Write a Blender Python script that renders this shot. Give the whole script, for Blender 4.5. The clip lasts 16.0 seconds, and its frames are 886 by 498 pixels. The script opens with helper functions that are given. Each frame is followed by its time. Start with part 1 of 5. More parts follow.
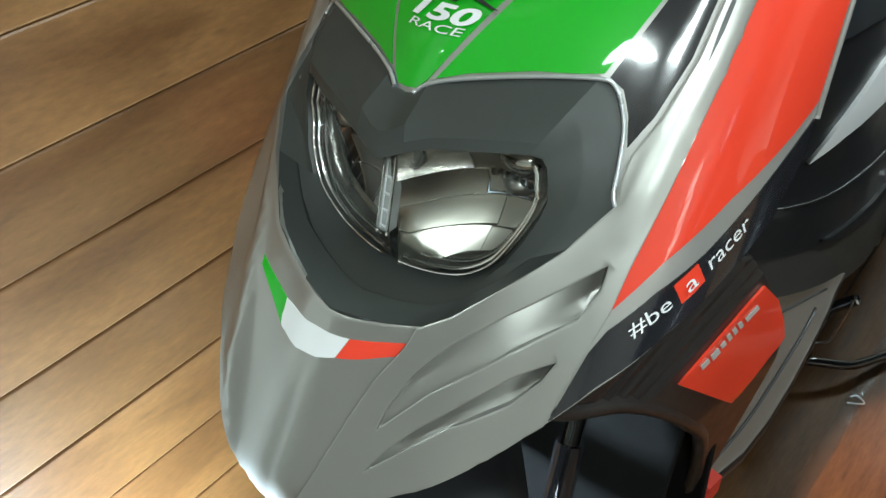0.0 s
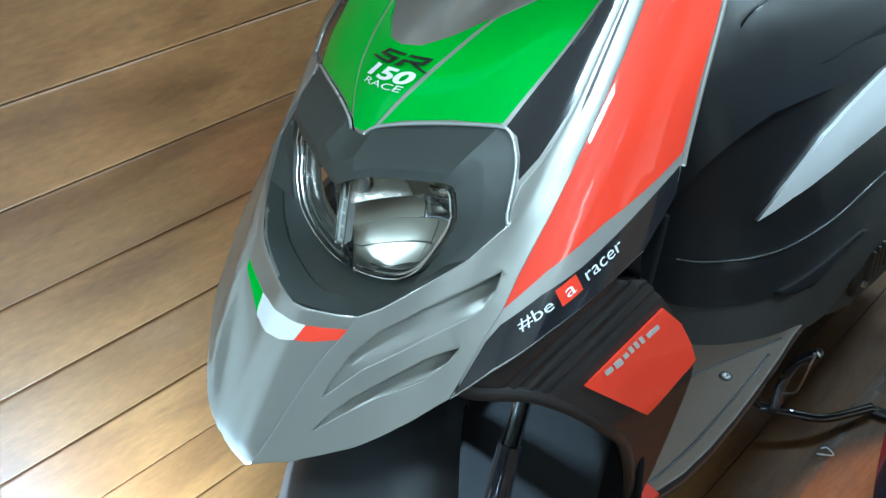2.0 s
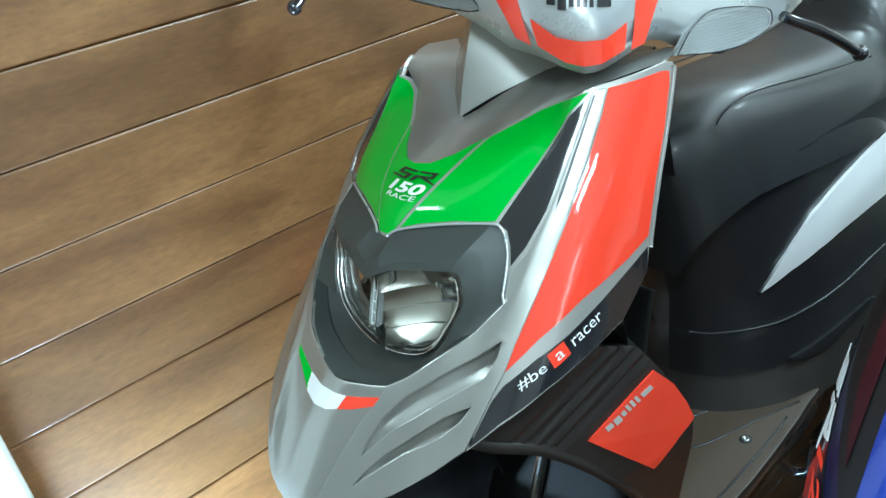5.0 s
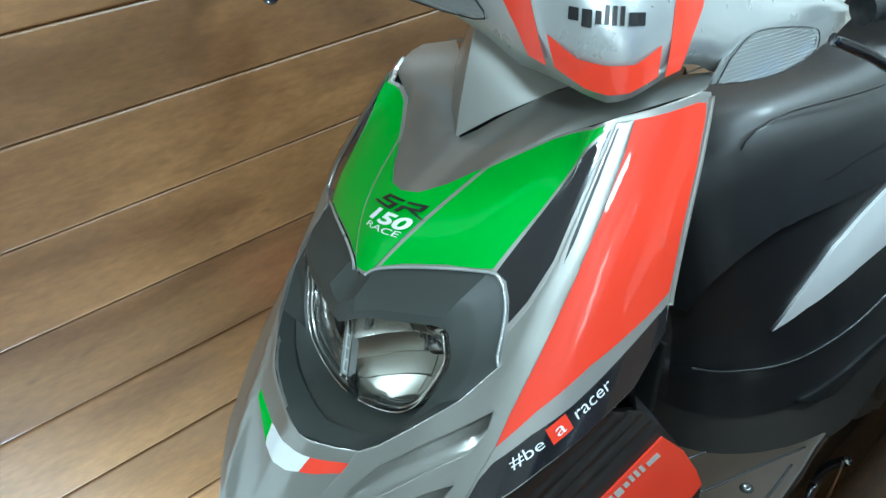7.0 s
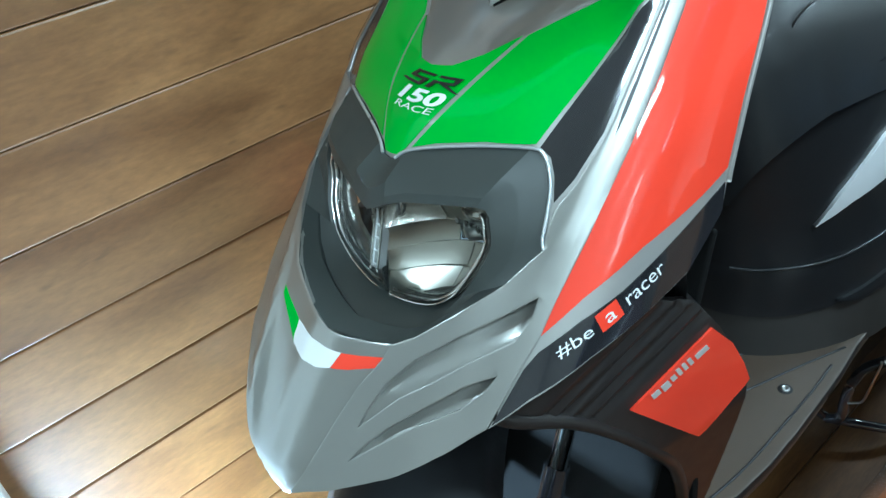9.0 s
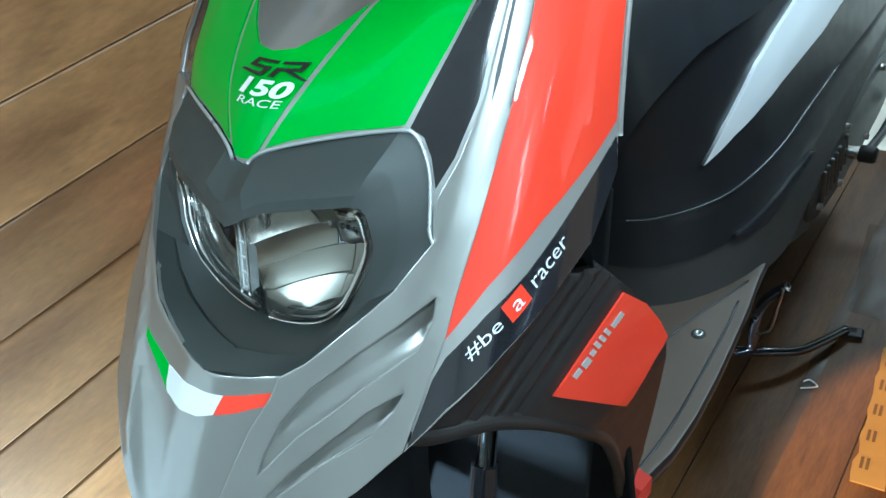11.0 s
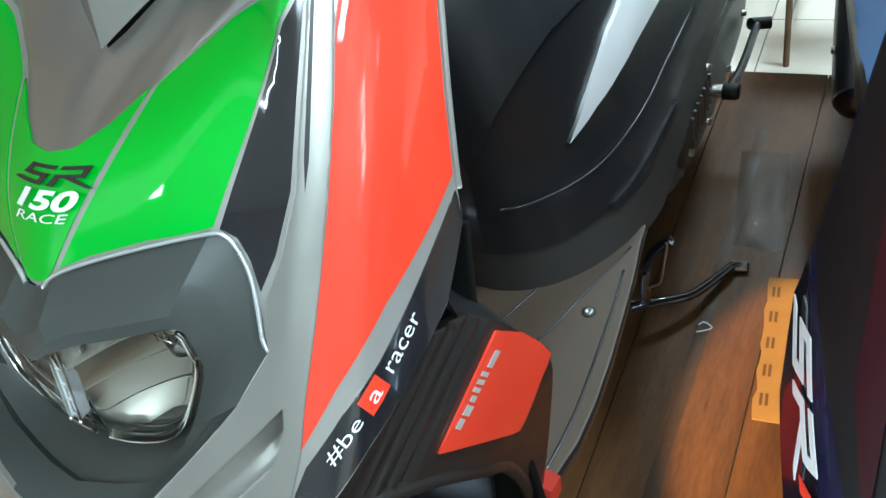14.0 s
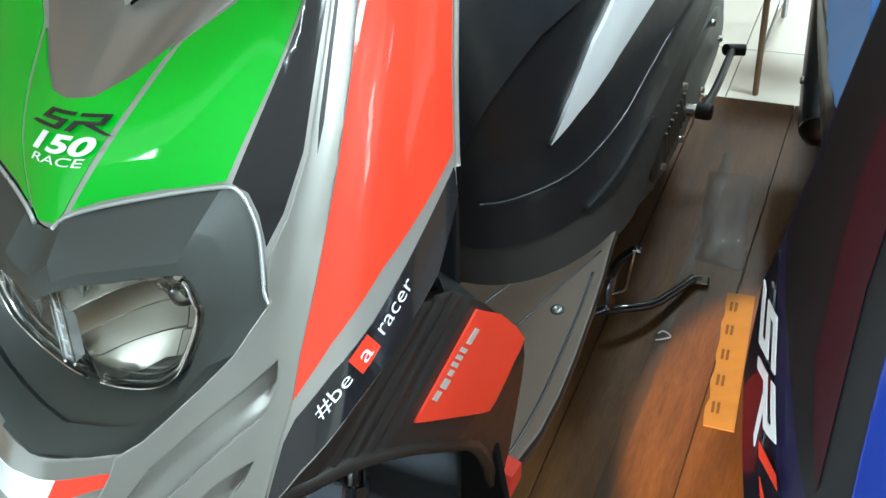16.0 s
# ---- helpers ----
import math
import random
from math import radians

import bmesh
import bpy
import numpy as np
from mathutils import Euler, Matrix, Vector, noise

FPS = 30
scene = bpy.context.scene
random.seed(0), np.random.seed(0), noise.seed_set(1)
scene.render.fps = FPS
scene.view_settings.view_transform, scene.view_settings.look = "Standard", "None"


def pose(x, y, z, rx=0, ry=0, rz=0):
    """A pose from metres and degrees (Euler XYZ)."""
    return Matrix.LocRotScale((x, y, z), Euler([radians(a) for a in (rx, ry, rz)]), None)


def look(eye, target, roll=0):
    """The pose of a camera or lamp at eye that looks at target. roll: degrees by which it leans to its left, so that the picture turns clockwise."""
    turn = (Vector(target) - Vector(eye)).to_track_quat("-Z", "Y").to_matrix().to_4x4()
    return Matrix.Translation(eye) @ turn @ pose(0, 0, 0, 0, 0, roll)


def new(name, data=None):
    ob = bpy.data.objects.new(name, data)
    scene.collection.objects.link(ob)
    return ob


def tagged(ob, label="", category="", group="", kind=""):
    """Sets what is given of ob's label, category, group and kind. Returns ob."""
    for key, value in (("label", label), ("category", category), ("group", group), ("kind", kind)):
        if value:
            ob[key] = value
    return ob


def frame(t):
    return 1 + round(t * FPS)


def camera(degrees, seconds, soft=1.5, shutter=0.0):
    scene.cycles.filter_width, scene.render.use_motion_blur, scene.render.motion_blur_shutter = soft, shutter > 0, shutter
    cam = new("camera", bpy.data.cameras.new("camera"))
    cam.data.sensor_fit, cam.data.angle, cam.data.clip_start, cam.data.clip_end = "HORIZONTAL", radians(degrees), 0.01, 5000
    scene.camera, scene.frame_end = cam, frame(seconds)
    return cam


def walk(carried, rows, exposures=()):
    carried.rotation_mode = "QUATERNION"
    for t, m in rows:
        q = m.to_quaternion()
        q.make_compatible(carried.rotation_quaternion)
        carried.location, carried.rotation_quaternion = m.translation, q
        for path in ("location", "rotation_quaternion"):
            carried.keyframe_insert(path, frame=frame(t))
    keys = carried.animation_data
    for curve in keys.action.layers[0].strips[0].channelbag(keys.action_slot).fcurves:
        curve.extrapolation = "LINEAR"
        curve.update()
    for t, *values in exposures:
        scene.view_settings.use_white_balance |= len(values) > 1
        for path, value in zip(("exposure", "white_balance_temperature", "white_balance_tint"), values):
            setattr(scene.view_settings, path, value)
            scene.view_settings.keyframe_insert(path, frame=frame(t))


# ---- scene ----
cam = camera(58.1, 16.0)
METRES, TILT, LEAN, TURN = 1.0240, -39.405, 4.752, 40.861
EYE = (0.3456, -0.2597, 1.0723)
ROWS = [
    (0.0, 0.0, 0.0, 0.0, 0.0, 0.0, -0.0),
    (0.5, 0.0145, 0.012, -0.0073, -1.52, -1.35, 0.02),
    (1.0, 0.029, -0.0158, -0.0149, -0.38, 0.03, -0.7),
    (1.5, 0.0583, -0.07, -0.0362, 2.26, 1.22, -2.46),
    (2.0, 0.0976, -0.133, -0.046, 3.85, 4.77, -2.91),
    (2.5, 0.1318, -0.1775, -0.0602, 4.71, 6.37, -2.46),
    (3.0, 0.1477, -0.1843, -0.0827, 5.85, 5.44, -1.35),
    (3.5, 0.1429, -0.1988, -0.0918, 5.98, 5.8, -2.81),
    (4.0, 0.1561, -0.2259, -0.0906, 5.49, 8.23, -2.13),
    (4.5, 0.1755, -0.2521, -0.0845, 9.1, 10.46, 0.76),
    (5.0, 0.1636, -0.266, -0.0753, 9.0, 11.57, -0.58),
    (7.5, 0.1341, -0.1541, 0.0211, 7.3, 8.79, -3.32),
    (8.0, 0.1213, -0.146, -0.0018, 8.8, 6.38, -2.75),
    (10.5, 0.0864, -0.0831, -0.0255, 3.52, 3.08, 2.99),
    (11.0, 0.1154, -0.0425, -0.0033, 1.07, 2.66, 7.74),
    (11.5, 0.1361, -0.0268, 0.0143, -1.79, 2.63, 9.93),
    (12.0, 0.1366, -0.0197, 0.0078, -2.11, 0.21, 9.36),
    (12.5, 0.1193, -0.0119, -0.0057, 0.89, -2.72, 8.11),
    (13.0, 0.1253, -0.0186, 0.0077, 0.58, -2.26, 8.93),
    (13.5, 0.1644, 0.0153, 0.0611, -2.3, -4.3, 16.03),
    (14.0, 0.1799, 0.0067, 0.0789, -5.6, -3.33, 16.83),
    (14.5, 0.1694, -0.0289, 0.083, -5.91, -0.92, 16.03),
    (15.0, 0.1771, -0.0315, 0.0676, -7.56, -2.02, 15.43),
    (15.5, 0.1651, -0.0319, 0.0703, -8.24, -2.15, 14.5),
    (16.0, 0.1491, -0.0199, 0.0633, -8.3, -3.4, 12.56),
]
walk(cam, [(t, pose(*EYE, TILT, LEAN, TURN) @ pose(METRES * x, METRES * y, METRES * z, 90 + pitch, roll, yaw)) for t, x, y, z, yaw, pitch, roll in ROWS],
     [(0.0, 0.0, 6600, 6), (1.0, 0.28, 5450, 1), (3.5, 0.35, 5350, 0), (5.0, 0.38, 5700, 0), (7.5, 0.24, 5500, 0), (10.5, 0.40, 5350, 0), (12.5, 0.60, 5250, 1), (13.5, 0.62, 5650, 3), (14.5, 0.52, 6000, 6), (16.0, 0.60, 6100, 6)])


# ---- world and light ----
world = bpy.data.worlds.new("showroom_air")
scene.world = world
world.use_nodes = True
bg = world.node_tree.nodes["Background"]
bg.inputs[0].default_value = (0.9, 0.95, 1.0, 1)
bg.inputs[1].default_value = 0.03


def lamp_area(name, eye, target, sx, sy, watts, colour):
    la = bpy.data.lights.new(name, "AREA")
    la.shape, la.size, la.size_y, la.energy, la.color = "RECTANGLE", sx, sy, watts, colour
    ob = new(name, la)
    ob.matrix_world = look(eye, target)
    return ob


WHITE, WARM, COOL = (0.83, 0.97, 1.0), (1.0, 0.62, 0.30), (0.62, 0.82, 1.0)

# ---- materials ----


def mat(name, colour, rough=0.5, metal=0.0, coat=0.0, vary=0.12, scale=6.0, grain=0.0, gscale=400.0, dust=0.0, spec=0.5):
    """A surface with broad variation, fine grain in the relief and a little dust in the gloss."""
    m = bpy.data.materials.new(name)
    m.use_nodes = True
    nt = m.node_tree
    n, l = nt.nodes, nt.links
    b = n["Principled BSDF"]
    b.inputs["Metallic"].default_value = metal
    b.inputs["Coat Weight"].default_value = coat
    b.inputs["Coat Roughness"].default_value = 0.04
    b.inputs["Specular IOR Level"].default_value = spec
    tc = n.new("ShaderNodeTexCoord")
    broad = n.new("ShaderNodeTexNoise")
    broad.inputs["Scale"].default_value, broad.inputs["Detail"].default_value = scale, 5
    l.new(tc.outputs["Object"], broad.inputs["Vector"])
    mix = n.new("ShaderNodeMix")
    mix.data_type = "RGBA"
    lo = [c * (1 - vary) for c in colour]
    hi = [min(1, c * (1 + vary) + 0.004 * vary) for c in colour]
    mix.inputs[6].default_value, mix.inputs[7].default_value = (*lo, 1), (*hi, 1)
    l.new(broad.outputs["Fac"], mix.inputs[0])
    l.new(mix.outputs[2], b.inputs["Base Color"])
    fine = n.new("ShaderNodeTexNoise")
    fine.inputs["Scale"].default_value, fine.inputs["Detail"].default_value = gscale, 3
    l.new(tc.outputs["Object"], fine.inputs["Vector"])
    mr = n.new("ShaderNodeMapRange")
    mr.inputs["To Min"].default_value, mr.inputs["To Max"].default_value = max(0.0, rough - 0.04 - dust), min(1, rough + 0.05 + dust)
    wide = n.new("ShaderNodeTexNoise")
    wide.inputs["Scale"].default_value, wide.inputs["Detail"].default_value = scale * 5, 6
    l.new(tc.outputs["Object"], wide.inputs["Vector"])
    l.new(wide.outputs["Fac"], mr.inputs["Value"])
    l.new(mr.outputs["Result"], b.inputs["Roughness"])
    if grain:
        bump = n.new("ShaderNodeBump")
        bump.inputs["Strength"].default_value, bump.inputs["Distance"].default_value = grain, 0.0008
        l.new(fine.outputs["Fac"], bump.inputs["Height"])
        l.new(bump.outputs["Normal"], b.inputs["Normal"])
    return m


def wood(name, dark, light, rough, along, rand=0.35, coat=0.2, grain=1.0, film=0.18, spec=0.5):
    """Varnished boards: long grain along one axis, flame figure, knots, each board its own tone."""
    m = bpy.data.materials.new(name)
    m.use_nodes = True
    nt = m.node_tree
    n, l = nt.nodes, nt.links
    b = n["Principled BSDF"]
    b.inputs["Coat Weight"].default_value, b.inputs["Coat Roughness"].default_value = coat, film
    b.inputs["Specular IOR Level"].default_value = spec
    tc, info = n.new("ShaderNodeTexCoord"), n.new("ShaderNodeObjectInfo")
    shift = n.new("ShaderNodeVectorMath")
    shift.operation = "MULTIPLY_ADD"
    shift.inputs[1].default_value = (7.3, 11.9, 5.1)
    comb = n.new("ShaderNodeCombineXYZ")
    for k in range(3):
        l.new(info.outputs["Random"], comb.inputs[k])
    l.new(comb.outputs[0], shift.inputs[0])
    l.new(tc.outputs["Object"], shift.inputs[2])
    mp = n.new("ShaderNodeMapping")
    mp.inputs["Scale"].default_value = along
    l.new(shift.outputs[0], mp.inputs["Vector"])
    flame = n.new("ShaderNodeTexNoise")
    flame.inputs["Scale"].default_value, flame.inputs["Detail"].default_value, flame.inputs["Distortion"].default_value = 2.2, 6, 1.1
    l.new(mp.outputs[0], flame.inputs["Vector"])
    fibre = n.new("ShaderNodeTexNoise")
    fibre.inputs["Scale"].default_value, fibre.inputs["Detail"].default_value = 14, 8
    l.new(mp.outputs[0], fibre.inputs["Vector"])
    knot = n.new("ShaderNodeTexVoronoi")
    knot.inputs["Scale"].default_value = 1.15
    l.new(mp.outputs[0], knot.inputs["Vector"])
    kr = n.new("ShaderNodeMapRange")
    kr.inputs["From Min"].default_value, kr.inputs["From Max"].default_value = 0.02, 0.2
    kr.inputs["To Min"].default_value, kr.inputs["To Max"].default_value = 0.45, 1.0
    l.new(knot.outputs["Distance"], kr.inputs["Value"])
    add = n.new("ShaderNodeMath")
    add.operation = "MULTIPLY_ADD"
    add.inputs[1].default_value = 0.45 * grain
    l.new(fibre.outputs["Fac"], add.inputs[0])
    half = n.new("ShaderNodeMath")
    half.operation = "MULTIPLY"
    half.inputs[1].default_value = 0.75
    l.new(flame.outputs["Fac"], half.inputs[0])
    l.new(half.outputs[0], add.inputs[2])
    ramp = n.new("ShaderNodeValToRGB")
    ramp.color_ramp.elements[0].position, ramp.color_ramp.elements[1].position = 0.36, 0.78
    ramp.color_ramp.elements[0].color, ramp.color_ramp.elements[1].color = (*dark, 1), (*light, 1)
    l.new(add.outputs[0], ramp.inputs[0])
    tone = n.new("ShaderNodeMapRange")
    tone.inputs["To Min"].default_value, tone.inputs["To Max"].default_value = 1 - rand, 1 + rand
    l.new(info.outputs["Random"], tone.inputs["Value"])
    pore = n.new("ShaderNodeTexNoise")
    pore.inputs["Scale"].default_value, pore.inputs["Detail"].default_value, pore.inputs["Roughness"].default_value = 48, 7, 0.65
    l.new(mp.outputs[0], pore.inputs["Vector"])
    pr = n.new("ShaderNodeMapRange")
    pr.inputs["From Min"].default_value, pr.inputs["From Max"].default_value = 0.3, 0.7
    pr.inputs["To Min"].default_value, pr.inputs["To Max"].default_value = 0.80, 1.18
    l.new(pore.outputs["Fac"], pr.inputs["Value"])
    fleck = n.new("ShaderNodeTexVoronoi")
    fleck.inputs["Scale"].default_value = 7.0
    l.new(mp.outputs[0], fleck.inputs["Vector"])
    fr = n.new("ShaderNodeMapRange")
    fr.inputs["From Min"].default_value, fr.inputs["From Max"].default_value = 0.03, 0.10
    fr.inputs["To Min"].default_value, fr.inputs["To Max"].default_value = 0.72, 1.0
    l.new(fleck.outputs["Distance"], fr.inputs["Value"])
    both = n.new("ShaderNodeMath")
    both.operation = "MULTIPLY"
    l.new(pr.outputs[0], both.inputs[0])
    l.new(fr.outputs[0], both.inputs[1])
    kp = n.new("ShaderNodeMath")
    kp.operation = "MULTIPLY"
    l.new(both.outputs[0], kp.inputs[0])
    l.new(kr.outputs[0], kp.inputs[1])
    tk = n.new("ShaderNodeMath")
    tk.operation = "MULTIPLY"
    l.new(tone.outputs[0], tk.inputs[0])
    l.new(kp.outputs[0], tk.inputs[1])
    mul = n.new("ShaderNodeVectorMath")
    mul.operation = "SCALE"
    l.new(ramp.outputs[0], mul.inputs[0])
    l.new(tk.outputs[0], mul.inputs["Scale"])
    l.new(mul.outputs[0], b.inputs["Base Color"])
    rr = n.new("ShaderNodeMapRange")
    rr.inputs["To Min"].default_value, rr.inputs["To Max"].default_value = rough - 0.08, rough + 0.12
    l.new(flame.outputs["Fac"], rr.inputs["Value"])
    l.new(rr.outputs[0], b.inputs["Roughness"])
    bump = n.new("ShaderNodeBump")
    bump.inputs["Strength"].default_value, bump.inputs["Distance"].default_value = 0.25, 0.0012
    l.new(add.outputs[0], bump.inputs["Height"])
    l.new(bump.outputs[0], b.inputs["Normal"])
    return m


def flute(m, scale):
    """Fine level flutes pressed into a surface."""
    n, l = m.node_tree.nodes, m.node_tree.links
    tc, wave, bump = n.new("ShaderNodeTexCoord"), n.new("ShaderNodeTexWave"), n.new("ShaderNodeBump")
    wave.bands_direction = "Z"
    wave.inputs["Scale"].default_value, wave.inputs["Distortion"].default_value = scale, 0.0
    bump.inputs["Strength"].default_value, bump.inputs["Distance"].default_value = 0.8, 0.0006
    l.new(tc.outputs["Object"], wave.inputs["Vector"])
    l.new(wave.outputs["Fac"], bump.inputs["Height"])
    l.new(bump.outputs["Normal"], n["Principled BSDF"].inputs["Normal"])


M_GREY = mat("champagne_grey_paint", (0.355, 0.352, 0.330), 0.32, 0.75, 0.8, 0.04, 9, 0.05, 1500)
M_EDGE = mat("grey_border_line", (0.36, 0.35, 0.33), 0.35, 0.4, 0.3, 0.04, 9)
M_GREEN = mat("green_film", (0.012, 0.42, 0.018), 0.42, 0, 0.8, 0.05, 7, spec=0.2)
M_RED = mat("orange_red_film", (0.84, 0.055, 0.025), 0.42, 0, 0.8, 0.03, 7, spec=0.2)
M_TIPRED = mat("matte_red_plastic", (0.42, 0.030, 0.018), 0.45, 0, 0, 0.1, 9, 0.3, 900)
M_REDDARK = mat("dark_red_film", (0.034, 0.006, 0.010), 0.45, 0, 0.0, 0.1, 7, 0, 400, 0, 0.2)
M_GLOSS = mat("gloss_black_plastic", (0.016, 0.016, 0.019), 0.12, 0, 0.8, 0.2, 8)
M_FILMBLACK = mat("satin_black_film", (0.011, 0.011, 0.012), 0.45, 0, 0.0, 0.2, 8, 0, 400, 0, 0.25)
M_NAVYEDGE = mat("deep_blue_edge", (0.006, 0.006, 0.040), 0.35, 0, 0.2, 0.2, 8)
M_NAVY = mat("dark_navy_film", (0.008, 0.008, 0.016), 0.2, 0, 0.7, 0.2, 8)
M_SILVER = mat("silver_paint", (0.50, 0.52, 0.53), 0.28, 0.5, 0.6, 0.04, 9, 0.04, 1800)
M_STREAK = mat("pale_silver_streak", (0.90, 0.91, 0.92), 0.38, 0.3, 0.4, 0.05, 9)
M_MATTE = mat("matte_charcoal_plastic", (0.041, 0.047, 0.044), 0.44, 0, 0, 0.10, 12, 0.14, 1300, 0.03)
M_BODY = mat("satin_black_plastic", (0.014, 0.014, 0.0155), 0.36, 0, 0.1, 0.2, 9, 0.12, 900, 0.04, 0.45)
M_LOWER = mat("worn_gloss_black_plastic", (0.018, 0.015, 0.014), 0.36, 0, 0.12, 0.3, 11, 0.05, 900, 0.06)
M_SEAT = mat("black_vinyl", (0.0125, 0.013, 0.014), 0.4, 0, 0.08, 0.15, 10, 0.3, 700)
M_DECK = mat("grey_brown_rubbery_plastic", (0.072, 0.049, 0.033), 0.5, 0, 0, 0.15, 14, 0.4, 1100, 0.06)
M_RISER = mat("dark_grey_rubbery_plastic", (0.034, 0.030, 0.027), 0.5, 0, 0, 0.15, 14, 0.3, 1100, 0.05)
M_CAVE = mat("dull_black_inner_plastic", (0.006, 0.0058, 0.0055), 0.85, 0, 0, 0.2, 12, 0.3, 600, 0, 0.1)
M_GUARD = mat("dark_charcoal_plastic", (0.008, 0.008, 0.009), 0.55, 0, 0.05, 0.15, 12, 0.3, 900, 0.04)
M_RUBBER = mat("tyre_rubber", (0.013, 0.013, 0.014), 0.65, 0, 0, 0.2, 15, 0.4, 500)
M_CHROME = mat("chrome", (0.75, 0.75, 0.73), 0.1, 1.0, 0, 0.05, 20)
M_STEEL = mat("brushed_steel", (0.45, 0.45, 0.44), 0.3, 1.0, 0, 0.15, 20)
M_ALLOY = mat("dull_cast_alloy", (0.12, 0.125, 0.12), 0.5, 0.6, 0, 0.3, 25, 0.6, 300)
M_REFLECT = mat("headlamp_reflector", (0.46, 0.445, 0.40), 0.30, 1.0, 0, 0.02, 18)
M_FLUTED = mat("fluted_reflector", (0.54, 0.52, 0.47), 0.18, 1.0, 0, 0.02, 18)
flute(M_FLUTED, 190)
M_LAMPDARK = mat("smoked_lamp_shell", (0.20, 0.195, 0.18), 0.18, 0.7, 0.5, 0.2, 20)
M_WHITE = mat("white_film", (0.82, 0.84, 0.86), 0.3, 0, 0.5, 0.03, 8)
M_BLACKINK = mat("black_ink", (0.01, 0.01, 0.012), 0.3, 0, 0.4, 0.1, 8)
M_GREYINK = mat("grey_silver_ink", (0.55, 0.52, 0.5), 0.35, 0.2, 0.3, 0.06, 8)
M_BLUE = mat("metallic_blue_paint", (0.004, 0.032, 0.34), 0.22, 0.35, 0.9, 0.08, 7, 0.04, 1800)
M_SKY = mat("light_blue_paint", (0.09, 0.33, 0.88), 0.4, 0.1, 0.5, 0.06, 7)
M_WALL = wood("varnished_wall_boards", (0.125, 0.055, 0.018), (0.28, 0.136, 0.045), 0.36, (2.5, 1.1, 4.0), 0.10, 0.6, 0.4, 0.34)
M_FLOOR = wood("brown_floor_boards", (0.062, 0.026, 0.0078), (0.150, 0.066, 0.019), 0.45, (5.0, 0.8, 2.0), 0.08, 0.08, 0.5, 0.18, 0.22)
M_TILE = mat("cream_floor_tile", (0.62, 0.58, 0.50), 0.35, 0, 0.1, 0.06, 3, 0.05, 300)
M_GROUT = mat("grey_grout", (0.40, 0.38, 0.34), 0.8, 0, 0, 0.1, 20, 0.4, 300)
# chosen grey for walls out of view, so the scooters mirror less light
M_DIM = mat("unseen_wall_grey", (0.30, 0.29, 0.27), 0.7, 0, 0, 0.05, 2, 0.3, 250)
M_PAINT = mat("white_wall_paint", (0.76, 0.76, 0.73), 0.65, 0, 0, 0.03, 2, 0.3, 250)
M_CARD = mat("yellow_cardboard", (0.27, 0.150, 0.040), 0.75, 0, 0, 0.12, 30, 0.4, 400)
M_CARDINK = mat("brown_print", (0.10, 0.05, 0.016), 0.7, 0, 0, 0.1, 30)
M_FILM = mat("dusty_clear_tape", (0.085, 0.056, 0.034), 0.4, 0, 0.05, 0.25, 25, 0.5, 120, 0.1, 0.35)
M_FILM.node_tree.nodes["Principled BSDF"].inputs["Alpha"].default_value = 0.4
M_LAMPBODY = mat("white_lamp_housing", (0.7, 0.7, 0.68), 0.4, 0, 0.1, 0.05, 10)
M_TRAY = mat("bright_signal_tray", (0.46, 0.47, 0.47), 0.4, 0.4, 0.2, 0.10, 60)


def glow(name, colour, strength):
    m = bpy.data.materials.new(name)
    m.use_nodes = True
    b = m.node_tree.nodes["Principled BSDF"]
    b.inputs["Emission Color"].default_value, b.inputs["Emission Strength"].default_value = (*colour, 1), strength
    return m


def clear(name, tint, rough):
    """Thin clear plastic: see-through with a gloss on it."""
    m = bpy.data.materials.new(name)
    m.use_nodes = True
    n, l = m.node_tree.nodes, m.node_tree.links
    n.remove(n["Principled BSDF"])
    see, shine, mix, fr = n.new("ShaderNodeBsdfTransparent"), n.new("ShaderNodeBsdfGlossy"), n.new("ShaderNodeMixShader"), n.new("ShaderNodeFresnel")
    see.inputs["Color"].default_value = (*tint, 1)
    shine.inputs["Roughness"].default_value, fr.inputs["IOR"].default_value = rough, 1.45
    l.new(fr.outputs[0], mix.inputs[0])
    l.new(see.outputs[0], mix.inputs[1])
    l.new(shine.outputs[0], mix.inputs[2])
    l.new(mix.outputs[0], n["Material Output"].inputs["Surface"])
    return m


M_LENS = clear("clear_headlamp_lens", (0.94, 0.95, 0.93), 0.03)
M_SIGLENS = clear("ribbed_clear_lens", (0.90, 0.91, 0.90), 0.12)
M_PANEL_GLOW = glow("lit_lamp_panel", (1.0, 0.97, 0.92), 9.0)

# ---- mesh helpers ----
from mathutils.geometry import delaunay_2d_cdt


def raw(name, verts, faces, material, parent=None, label="", smooth=True):
    me = bpy.data.meshes.new(name)
    me.from_pydata([tuple(v) for v in verts], [], [tuple(f) for f in faces])
    me.materials.append(material)
    if smooth:
        me.polygons.foreach_set("use_smooth", [True] * len(me.polygons))
    me.update()
    ob = new(name, me)
    if parent is not None:
        ob.parent = parent
    if label:
        tagged(ob, label)
    return ob


def crisp(ob, angle=26):
    """Weld a mesh and keep its creases sharp."""
    bm = bmesh.new()
    bm.from_mesh(ob.data)
    bmesh.ops.remove_doubles(bm, verts=bm.verts[:], dist=1e-5)
    bm.to_mesh(ob.data)
    bm.free()
    ob.data.polygons.foreach_set("use_smooth", [True] * len(ob.data.polygons))
    ob.data.set_sharp_from_angle(angle=radians(angle))
    return ob


